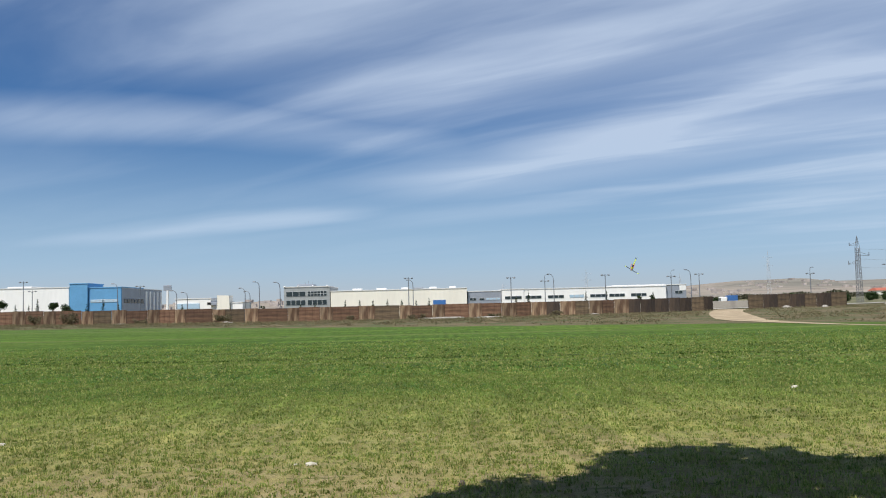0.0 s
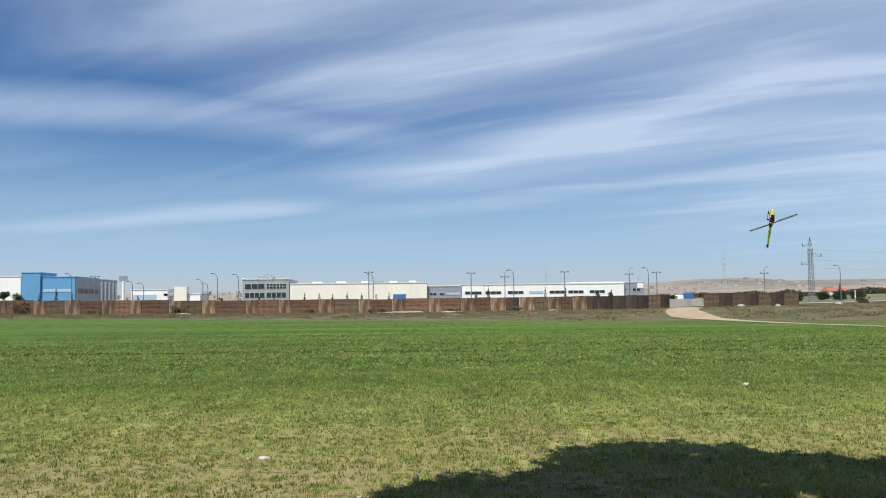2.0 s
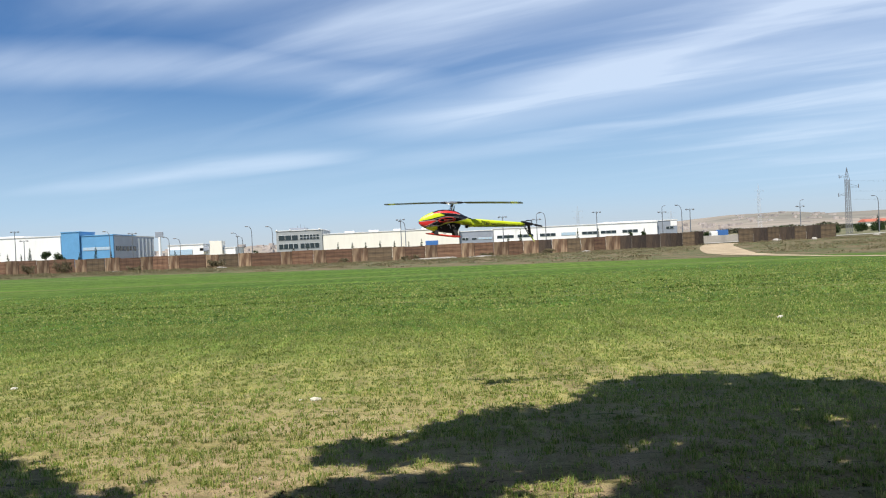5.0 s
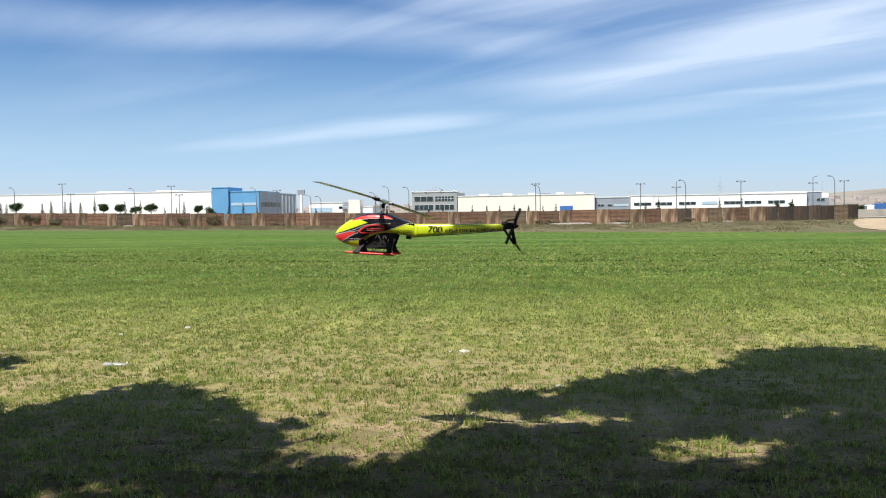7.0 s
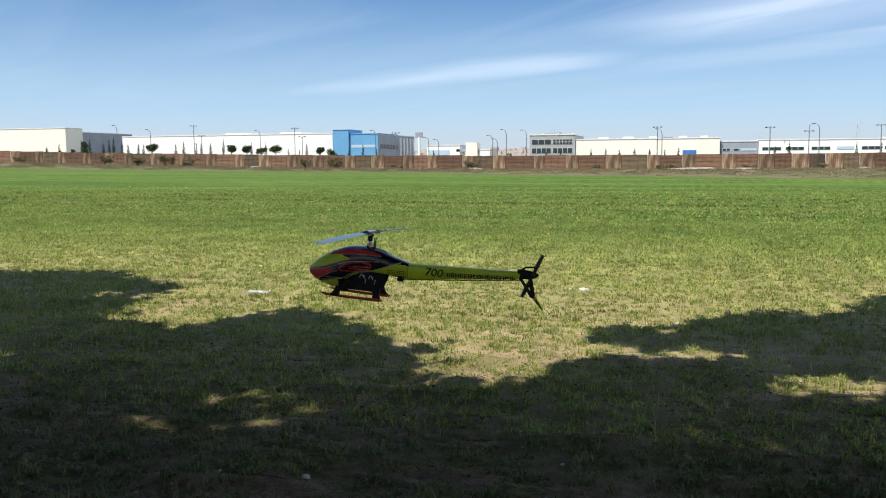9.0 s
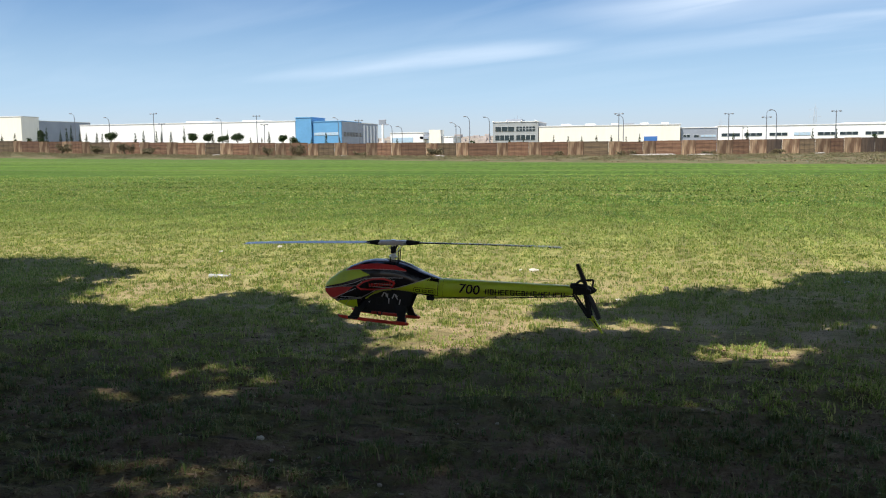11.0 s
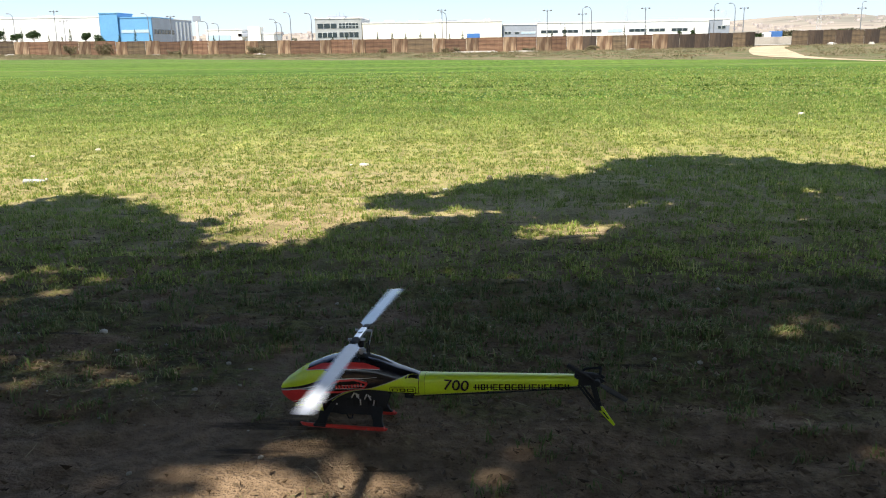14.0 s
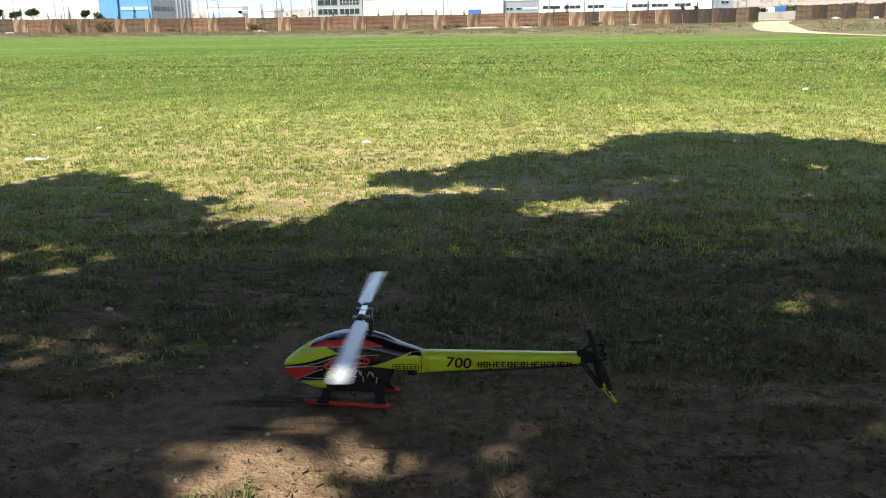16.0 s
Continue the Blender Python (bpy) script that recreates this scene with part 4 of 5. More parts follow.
tower = thing("floodlight_mast", pose(-127.4, 400, 0), "pale mast with a broad grey panel on top", "mast")
part("shaft", tubes([((0, 0, 0), (0, 0, 13.2), .7, .55)], n=10), M_WHITE, tower)
part("head_panel", boxm(-1.9, 1.7, -.4, .4, 13.0, 15.6, .1), M_STEEL, tower)

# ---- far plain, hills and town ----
# dry tan greyed: the distance haze is put into the hill colour
M_HILL = material("hazed_dry_hill", (0.28, 0.245, 0.205), var=0.25, scale=0.006, fine=0.05, second=(0.21, 0.2, 0.17), bump=0, rough=1.0, spec=0.1, stretch=(.35, 1, 4))


def ridge(y, prof, depth, seed):
    bm = bmesh.new()
    xs = np.arange(prof[0][0], prof[-1][0] + 1, 24.0)
    prev = None
    for x in xs:
        h = float(np.interp(x, [p[0] for p in prof], [p[1] for p in prof])) + 1.4 * noise.noise(Vector((x * .012, seed, 0))) + .6 * noise.noise(Vector((x * .05, seed, 0)))
        row = [bm.verts.new((x, y + d, ground_z(x, y) * 0 + h * f)) for d, f in ((-depth, 0), (-depth * .6, .35), (-depth * .3, .62), (-depth * .12, .86), (0, 1.0), (depth * .5, 1.0), (depth, 0))]
        if prev:
            for j in range(6):
                bm.faces.new((prev[j], row[j], row[j + 1], prev[j + 1]))
        prev = row
    bmesh.ops.recalc_face_normals(bm, faces=bm.faces)
    return bm


HILL = [(-3200, 30), (-1500, 24), (-600, 20), (-200, 22), (100, 27), (300, 30), (440, 31), (476, 34), (516, 37.5), (570, 38), (624, 39.5), (655, 37.5), (675, 33), (745, 34), (832, 34.5), (1000, 36), (1500, 32), (3200, 30)]
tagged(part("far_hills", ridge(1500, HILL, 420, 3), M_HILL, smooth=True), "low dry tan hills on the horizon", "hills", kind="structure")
M_TOWN = material("far_town_walls", (0.5, 0.44, 0.4), var=0.3, scale=0.02, fine=0.2, bump=0)
bm = bmesh.new()
for k in range(330):
    x = rnd.uniform(-900, 1300)
    y = rnd.uniform(1150, 1480)
    base = np.interp(x, [p[0] for p in HILL], [p[1] for p in HILL]) * np.interp(y, [1080, 1248, 1374, 1450, 1500], [0, .35, .62, .86, 1.0])
    w, h = rnd.uniform(4, 15), rnd.uniform(2, 6)
    s = .55 if x > 450 else 1.0
    r = bmesh.ops.create_cube(bm, size=1)
    bmesh.ops.scale(bm, vec=(w, 10, h * s + 4), verts=r["verts"])
    bmesh.ops.translate(bm, vec=(x, y, base + h * s / 2 - 2), verts=r["verts"])
tagged(part("far_town", bm, M_TOWN), "low pinkish houses of a distant town", "town", kind="stuff")

# a belt of shrubs and some red-roofed sheds out on the plain
M_BELT = leaf_material("plain_scrub", (0.05, 0.055, 0.028), (0.085, 0.085, 0.045), (0.12, 0.11, 0.065), through=0.05)
blobs = []
for k in range(240):
    x, y = rnd.uniform(40, 420), rnd.choice((rnd.uniform(290, 330), rnd.uniform(420, 520), rnd.uniform(600, 760)))
    s = rnd.uniform(1.0, 2.6)
    blobs.append((x, y, ground_z(x, y) + s * .4, s * 2.2, s * 1.4, s * .7))
tagged(leaves("scrub_belt", M_BELT, blobs, seed=15, dens=14, size=.38), "dark scrub scattered over the dry plain", "scrub", kind="stuff")
M_REDROOF = material("red_roof", (0.42, 0.13, 0.08), var=0.15, scale=0.3, fine=2, rough=0.8)
for x, w, h in ((208, 11, 3.6), (224, 8, 3.2), (240, 13, 3.8)):
    shed = thing("farm_shed", pose(x, 400, ground_z(x, 400)), "low red-roofed shed out on the plain", "building", "sheds on the plain")
    part("wall", boxm(-w / 2, w / 2, 0, 8, -.5, h * .62), M_CREAM, shed)
    part("roof", loft([[(-w / 2 - .4, y, h * .62), (w / 2 + .4, y, h * .62), (w / 2 - .5, y + d, z), (-w / 2 + .5, y + d, z)] for y, d, z in ((-.4, 3.6, h), (8.4, -3.6, h + .01))]), M_REDROOF, shed)

# ---- the model helicopter: x runs aft from the mast, y to its starboard side, z up from the skids ----
M_LIME = material("lime_gloss", (0.68, 0.82, 0.025), rough=0.34, var=0.05, scale=9, fine=120, bump=0.02, coat=0.15, dist=0.001)
M_BLACK = material("black_gloss", (0.012, 0.011, 0.016), rough=0.2, var=0.2, scale=12, fine=150, bump=0.02, coat=0.5, dist=0.001)
M_RED = material("red_gloss", (0.82, 0.045, 0.04), rough=0.34, var=0.08, scale=9, fine=120, bump=0.02, coat=0.5, dist=0.001)
M_SILVER = material("silver_line", (0.62, 0.6, 0.58), rough=0.35, var=0.08, bump=0)
M_MATT = material("black_plastic", (0.01, 0.01, 0.011), rough=0.75, var=0.3, scale=20, fine=200, bump=0.1, dist=0.001)
M_SKID = material("red_skid", (0.8, 0.05, 0.03), rough=0.42, var=0.12, scale=20, fine=160, bump=0.05, dist=0.001)
M_ALU = material("bright_aluminium", (0.7, 0.7, 0.72), rough=0.28, metal=1.0, var=0.1, scale=30, fine=200, bump=0.05, dist=0.001)
M_BLADE = material("white_blade", (0.55, 0.58, 0.65), rough=0.25, var=0.05, scale=5, fine=80, bump=0.02, coat=0.4, dist=0.001)
M_UNDER = material("black_blade", (0.02, 0.02, 0.022), rough=0.35, var=0.2, scale=5, fine=80, bump=0.02, dist=0.001)

# canopy stations: x, top, bottom, half width
STATIONS = np.array([(-.347, .131, .114, .004), (-.335, .152, .098, .016), (-.31, .178, .08, .03), (-.265, .211, .061, .047), (-.207, .246, .046, .061),
                     (-.15, .271, .04, .068), (-.125, .279, .086, .071), (-.093, .286, .113, .073), (-.03, .291, .142, .074), (.033, .287, .152, .07),
                     (.08, .276, .15, .064), (.147, .25, .142, .053), (.24, .224, .135, .038)])


def hull(x):
    return [float(np.interp(x, STATIONS[:, 0], STATIONS[:, k])) for k in (1, 2, 3)]


def hull_y(x, z):
    top, bot, w = hull(x)
    q = min(abs(z - (top + bot) / 2) / ((top - bot) / 2), 0.985)
    return w * (1 - q ** 2.8) ** (1 / 2.8)


def boom_at(x):
    """Top, bottom and half width of the tail boom."""
    f = (x - 0.24) / 0.61
    return 0.224 + 0.026 * f, 0.135 + 0.073 * f, 0.036 - 0.013 * f


def boom_y(x, z):
    return boom_at(x)[2]


def ring(x, top, bot, w, n=36, power=2.3):
    zc, h = (top + bot) / 2, (top - bot) / 2
    pts = []
    for k in range(n):
        a = 2 * math.pi * k / n
        c, s = math.cos(a), math.sin(a)
        pts.append((x, w * math.copysign(abs(c) ** (2 / power), c), zc + h * math.copysign(abs(s) ** (2 / power), s)))
    return pts


def stripe(low, high, side, lift=0.0012, across=6, steps=26, surface=hull_y):
    """A painted patch that lies on the hull between two lines (x, z)."""
    bm = bmesh.new()
    lx, hx = [p[0] for p in low], [p[0] for p in high]
    a, b = min(min(lx), min(hx)), max(max(lx), max(hx))
    prev = None
    for i in range(steps + 1):
        x = a + (b - a) * i / steps
        z0, z1 = np.interp(x, lx, [p[1] for p in low]), np.interp(x, hx, [p[1] for p in high])
        row = []
        for j in range(across + 1):
            z = z0 + (z1 - z0) * j / across
            row.append(bm.verts.new((x, side * (surface(x, z) + lift), z)))
        if prev:
            for j in range(across):
                bm.faces.new((prev[j], row[j], row[j + 1], prev[j + 1]))
        prev = row
    return bm


def line(pts, side, w, lift=0.0022, surface=hull_y, steps=10):
    """A thin painted line along points (x, z), also where it turns back."""
    bm = bmesh.new()
    dense = []
    for (x0, z0), (x1, z1) in zip(pts, pts[1:]):
        dense += [(x0 + (x1 - x0) * k / steps, z0 + (z1 - z0) * k / steps) for k in range(steps)]
    dense.append(pts[-1])
    prev = None
    for i, (x, z) in enumerate(dense):
        p, q = dense[max(i - 1, 0)], dense[min(i + 1, len(dense) - 1)]
        d = Vector((q[0] - p[0], q[1] - p[1])).normalized() * (w / 2)
        row = []
        for s in (-1, 1):
            xx, zz = x - d.y * s, z + d.x * s
            row.append(bm.verts.new((xx, side * (surface(xx, zz) + lift), zz)))
        if prev:
            bm.faces.new((prev[0], row[0], row[1], prev[1]))
        prev = row
    return bm


def bars(rects, side, lift, surface):
    """Small upright strokes (x0, x1, z0, z1) on the hull."""
    bm = bmesh.new()
    for x0, x1, z0, z1 in rects:
        v = [bm.verts.new((x, side * (surface(x, z) + lift), z)) for x, z in ((x0, z0), (x1, z0), (x1, z1), (x0, z1))]
        bm.faces.new(v)
    return bm


heli = thing("model_helicopter", pose(-0.156, 2.47, 0, 0, 0, -8.7), "lime, black and red radio-controlled model helicopter with red skids", "helicopter")


def build_canopy():
    xs = sorted(set(list(np.linspace(-.347, .24, 44)) + [float(v) for v in STATIONS[:, 0]]))
    bm = loft([ring(x, *hull(x), power=2.8) for x in xs])
    for f in bm.faces:
        c = f.calc_center_median()
        if c.x < -0.215 and c.z > 0.2 + (c.x + 0.215) * 0.5:
            f.material_index = 1
    canopy = part("canopy", bm, [M_BLACK, M_LIME], heli, "glossy black canopy with lime and red flashes", smooth=True)
    low_front = [(-.345, .13), (-.276, .152), (-.219, .17), (-.15, .197), (-.085, .22)]
    for s in (-1, 1):
        top_front = [(x, hull(x)[0] - 0.0006) for x in np.linspace(-.345, -.242, 12)]
        part("lime_flash", stripe([(x, z) for x, z in low_front[:2]] + [(-.242, .162)], top_front, s), M_LIME, canopy)
        part("lime_flash", stripe([(-.242, .162), (-.219, .17), (-.15, .197), (-.085, .22)],
                                  [(-.242, .23), (-.207, .232), (-.143, .24), (-.085, .222)], s), M_LIME, canopy)
        part("red_flash", stripe([(-.219, .226), (-.15, .24), (-.059, .251), (.033, .255), (.09, .252)],
                                 [(-.219, .228), (-.15, .26), (-.059, .277), (.033, .274), (.09, .256)], s), M_RED, canopy)
        part("red_nose", stripe([(-.342, .104), (-.304, .079), (-.29, .075), (-.25, .098), (-.175, .15)], [(-.342, .12), (-.25, .145), (-.175, .154)], s), M_RED, canopy)
        part("lime_flash", stripe([(x, hull(x)[1] + 0.002) for x in np.linspace(-.118, .238, 14)],
                                  [(-.118, .102), (-.059, .146), (.02, .161), (.056, .171), (.12, .195), (.17, .215), (.205, .229), (.238, .2236)], s), M_LIME, canopy)
        part("lime_flash", stripe([(x, hull(x)[1] + 0.001) for x in np.linspace(-.262, -.15, 10)], [(-.262, .074), (-.207, .087), (-.15, .096)], s), M_LIME, canopy)
        for pts, w in (([(-.342, .126), (-.242, .15), (-.173, .172), (-.104, .203), (-.024, .213), (.079, .221)], .0028),
                       ([(-.342, .122), (-.25, .147), (-.15, .162)], .0024), ([(-.296, .079), (-.242, .105), (-.196, .131), (-.157, .148)], .0026),
                       ([(-.242, .1), (-.127, .108), (-.059, .149), (.02, .163), (.056, .173), (.12, .197), (.17, .217), (.2, .228)], .003), ([(-.276, .08), (-.13, .103)], .0022),
                       ([(-.22, .226), (-.15, .239), (-.059, .25), (.033, .254), (.09, .251)], .0022), ([(-.27, .066), (-.24, .088)], .002), ([(-.22, .058), (-.19, .09)], .002)):
            part("pinstripe", line(pts, s, w), M_SILVER, canopy)
        badge = [(.04, .196), (-.013, .209), (-.07, .202), (-.116, .184), (-.15, .158), (-.13, .149), (-.09, .15), (-.036, .154), (.021, .17), (.04, .196)]
        part("badge", line(badge, s, .0085), M_RED, canopy)
        part("badge_line", line([(x, z + .008) for x, z in badge[:5]], s, .0016, .0034), M_SILVER, canopy)
        part("badge_mark", bars([(-.088 + .0125 * k, -.0805 + .0125 * k, .165 + .0016 * k, .181 + .0016 * k) for k in range(9)], s, .0028, hull_y), M_RED, canopy)
        part("badge_mark", bars([(-.088, .02, .1655, .1685), (-.06, .03, .181, .184)], s, .003, hull_y), M_SILVER, canopy)
        # framed mark of three strokes behind the canopy
        frame_pts = [(.131, .152), (.224, .152), (.228, .156), (.228, .176), (.224, .18), (.131, .18), (.127, .176), (.127, .156), (.131, .152)]
        part("mark_frame", line(frame_pts, s, .0022, .0026), M_BLACK, canopy)
        rims = []
        for a, z in ((.135, .158), (.166, .188), (.195, .22)):
            rims += [(a, z, .159, .162), (a, z, .17, .173), (a, a + .004, .159, .173), (z - .004, z, .159, .173)]
        part("mark", bars(rims, s, .0026, hull_y), M_BLACK, canopy)
    # dark cut-out round the mast, on top
    part("top_opening", loft([ring(x, hull(x)[0] + .0015, hull(x)[0] - .02, w, 20) for x, w in ((-.03, .004), (-.02, .02), (.03, .026), (.08, .022), (.13, .004))]), M_MATT, canopy, smooth=True)
    part("windscreen", stripe([(-.17, .262), (-.09, .279), (-.03, .284)], [(-.17, hull(-.17)[0] - .0006), (-.09, hull(-.09)[0] - .0006), (-.03, hull(-.03)[0] - .0006)], -1, .001), M_BLACK, canopy)


build_canopy()


def build_boom():
    xs = np.linspace(.22, .855, 14)
    boom = part("tail_boom", loft([ring(x, *boom_at(x), n=28, power=3.2) for x in xs]), M_LIME, heli, "tapered lime tail boom with black numerals", smooth=True)
    part("boom_seam", loft([ring(x, boom_at(x)[0] + .0005, boom_at(x)[1] - .0005, boom_at(x)[2] + .0005, 28, 3.2) for x in (.2625, .2632)]), M_MATT, boom)
    curve = bpy.data.curves.new("numerals", "FONT")
    curve.body, curve.size, curve.shear, curve.offset = "700", 0.06, 0.12, 0.0006
    src = bpy.data.objects.new("numerals", curve)
    me = bpy.data.meshes.new_from_object(src)
    bpy.data.objects.remove(src)
    me.materials.append(M_BLACK)
    for s in (-1, 1):
        num = new("numerals", me)
        num.parent = boom
        x0 = 0.334
        num.matrix_basis = (pose(x0, -(boom_at(.37)[2] + .0018), .174, 90, 0, -1.2) if s < 0 else pose(x0 + .11, boom_at(.37)[2] + .0018, .174, 90, 0, 178.8)) @ Matrix.Diagonal((1.14, 1, 1, 1))
        num["label"] = "black numerals 700"
        # a struck-through line of letters, kept as strokes
        rnd, x = random.Random(4), .462
        while x < .82:
            w = rnd.choice((.017, .02, .023))
            zc = .189 + .02 * (x - .444) / .37
            h = .0122 - .0015 * (x - .444) / .37
            kind = rnd.randrange(3)
            rects = [(x, x + .0048, zc - h, zc + h)]
            if kind != 1:
                rects += [(x, x + w, zc + h - .0042, zc + h), (x, x + w, zc - h, zc - h + .0042)]
            if kind != 0:
                rects.append((x + w - .0048, x + w, zc - h, zc + h))
            part("letter", bars(rects, s, .0018, boom_y), M_BLACK, boom)
            x += w + .0055
        part("strike_line", line([(.455, .189), (.838, .209)], s, .003, .0026, boom_y), M_BLACK, boom)
    part("push_rod", tubes([((.2, -.012, .13), (.56, -.024, .17), .0028), ((.56, -.024, .17), (.87, -.02, .208), .0028), ((.51, -.024, .163), (.51, -.024, .173), .004)]), M_MATT, heli)
    bm = bmesh.new()
    box(bm, .175, .21, -.012, .012, .117, .138, .004)
    part("rod_guide", bm, M_MATT, heli)


build_boom()


def plate(pts, y0, y1):
    """A flat plate cut to an outline of (x, z)."""
    bm = bmesh.new()
    a, b = [bm.verts.new((x, y0, z)) for x, z in pts], [bm.verts.new((x, y1, z)) for x, z in pts]
    bm.faces.new(a)
    bm.faces.new(b[::-1])
    for i in range(len(pts)):
        j = (i + 1) % len(pts)
        bm.faces.new((a[i], b[i], b[j], a[j]))
    bmesh.ops.recalc_face_normals(bm, faces=bm.faces)
    return bm


def build_chassis():
    for s in (-1, 1):
        part("side_frame", plate([(-.145, .052), (-.12, .1), (-.06, .15), (.02, .165), (.1, .155), (.118, .14), (.085, .048), (.02, .058), (-.08, .04)], s * .028, s * .032), M_MATT, heli)
        for x0, x1, z0, z1 in ((-.018, -.006, .118, .132), (.03, .044, .122, .127)):
            part("servo_label", boxm(x0, x1, s * .033, s * .0345, z0, z1), M_SILVER, heli)
        for x0, x1 in ((-.062, -.028), (.0, .034), (.045, .07)):
            part("servo", boxm(x0, x1, s * .032 - .004, s * .032 + .004, .075, .11, .002), M_MATT, heli)
        for x, z in ((-.1, .085), (.06, .07)):
            part("screw", tubes([((x, s * .03, z), (x, s * .0365, z), .0035)]), M_ALU, heli)
    for x, z, tilt in ((-.03, .128, 30), (-.012, .126, -30), (.022, .124, 25), (.038, .122, -25), (.0, .1, 0), (.055, .1, 10)):
        part("servo_horn", boxm(-.003, .003, -.0012, .0012, -.013, .013, .001), M_ALU, heli, at=pose(x, -.0375, z, 0, tilt, 0))
    part("battery_tray", boxm(-.17, .075, -.026, .026, .04, .062, .004), M_MATT, heli)
    part("motor", tubes([((.02, 0, .07), (.02, 0, .14), .027)], n=20), M_MATT, heli)
    part("wire_loop", tubes([((-.07, -.02, .05), (-.055, -.03, .025), .0025), ((-.055, -.03, .025), (-.04, -.03, .026), .0025), ((-.04, -.03, .026), (-.035, -.02, .055), .0025)]), M_MATT, heli)
    for s in (-1, 1):
        y = s * .078
        skid = part("skid", loft([[(x, y + w * math.cos(a), z + h * math.sin(a)) for a in np.linspace(0, 2 * math.pi, 12, endpoint=False)]
                                  for x, z, w, h in ((-.24, .017, .004, .003), (-.232, .012, .008, .006), (-.21, .009, .009, .008), (-.1, .008, .009, .008), (.09, .008, .009, .008), (.112, .009, .008, .006), (.118, .011, .003, .003))]),
                    M_SKID, heli, "bright red skid", smooth=True)
        for x, lean in ((-.135, -.012), (.058, .012)):
            part("leg", loft([[(x + lean * f * 2 + dx, s * yy + dy, z) for dx, dy in ((-wd, -.006), (wd, -.006), (wd, .006), (-wd, .006))]
                              for f, yy, z, wd in ((0, .028, .085, .03), (0.3, .04, .062, .024), (.7, .061, .034, .018), (1, .077, .014, .024))]), M_MATT, heli)
            part("skid_clamp", boxm(x + lean * 2 - .026, x + lean * 2 + .026, y - .0115, y + .0115, .006, .0185, .003), M_MATT if x < 0 else M_SKID, skid)


build_chassis()


def build_tail():
    tail = part("tail_case", loft([ring(x, .24 + h, .24 - h, w, 16) for x, h, w in ((.84, .022, .02), (.86, .024, .022), (.91, .02, .02), (.935, .014, .014))]), M_MATT, heli, smooth=True)
    for s in (-1, 1):
        y0, y1 = s * .018, s * .022
        part("tail_plate", plate([(.838, .226), (.852, .252), (.935, .252), (.955, .238), (.93, .222), (.87, .214)], y0, y1), M_MATT, tail)
        part("tail_stay", plate([(.842, .228), (.856, .222), (.936, .118), (.922, .12)], y0, y1), M_MATT, tail)
        part("tail_stay", plate([(.9, .222), (.918, .218), (.944, .118), (.928, .118)], y0, y1), M_MATT, tail)
    part("handle_loop", tubes([((.852, 0, .25), (.88, 0, .276), .005), ((.88, 0, .276), (.938, 0, .284), .005), ((.938, 0, .284), (.934, 0, .25), .005)]), M_MATT, tail)
    part("fin", plate([(.92, .124), (.948, .126), (.996, .056), (.99, .05)], -.003, .003), M_LIME, tail, "lime fin tip with a black bar")
    part("fin_mark", plate([(.945, .108), (.953, .106), (.973, .079), (.968, .079)], -.0045, .0045), M_MATT, tail)
    part("tail_shaft", tubes([((.925, .02, .24), (.925, -.05, .24), .004)]), M_ALU, tail)


build_tail()

# mast and head parts that stay with the fuselage
part("mast", tubes([((0, 0, .16), (0, 0, .36), .0075)], n=14), M_ALU, heli)
part("swashplate", tubes([((0, 0, .3), (0, 0, .308), .02), ((0, 0, .31), (0, 0, .316), .014)], n=20), M_ALU, heli, smooth=False)
part("head_collar", tubes([((0, 0, .322), (0, 0, .352), .0135)], n=14), M_MATT, heli)
for y in (-.017, .017):
    part("follower_arm", tubes([((0, y, .33), (.012, y, .358), .0045)]), M_MATT, heli)
part("mast_guide", tubes([((.03, -.012, .27), (.03, -.012, .342), .003), ((.03, .012, .27), (.03, .012, .342), .003)]), M_MATT, heli)
for a in (20, 140, 260):
    c, s = math.cos(radians(a)), math.sin(radians(a))
    part("linkage", tubes([((.026 * c, .026 * s, .262), (.024 * c, .024 * s, .306), .0022)]), M_MATT, heli)


def blade_mesh():
    """A blade with a rounded nose and a thin trailing edge; white above, black and yellow below."""
    secs = []
    for r, chord, th in ((.115, .026, .010), (.135, .034, .009), (.165, .058, .0075), (.4, .058, .0065), (.66, .058, .0055), (.661, .058, .0055), (.735, .058, .005), (.736, .058, .005), (.775, .057, .0045), (.79, .045, .003)):
        droop = -.012 * ((r - .1) / .69) ** 2
        pts = [(-.35, 0), (-.3, .42), (-.12, .5), (.3, .28), (.65, .03), (.65, -.03), (.3, -.25), (-.12, -.45), (-.3, -.38)]
        secs.append([(r, c * chord, droop + t * th - .0) for c, t in pts])
    bm = loft(secs)
    for f in bm.faces:
        c = f.calc_center_median()
        droop = -.012 * ((c.x - .1) / .69) ** 2
        f.material_index = 0 if c.z > droop and c.y > -.0135 else (2 if .661 < c.x < .735 else 1)
    return bm


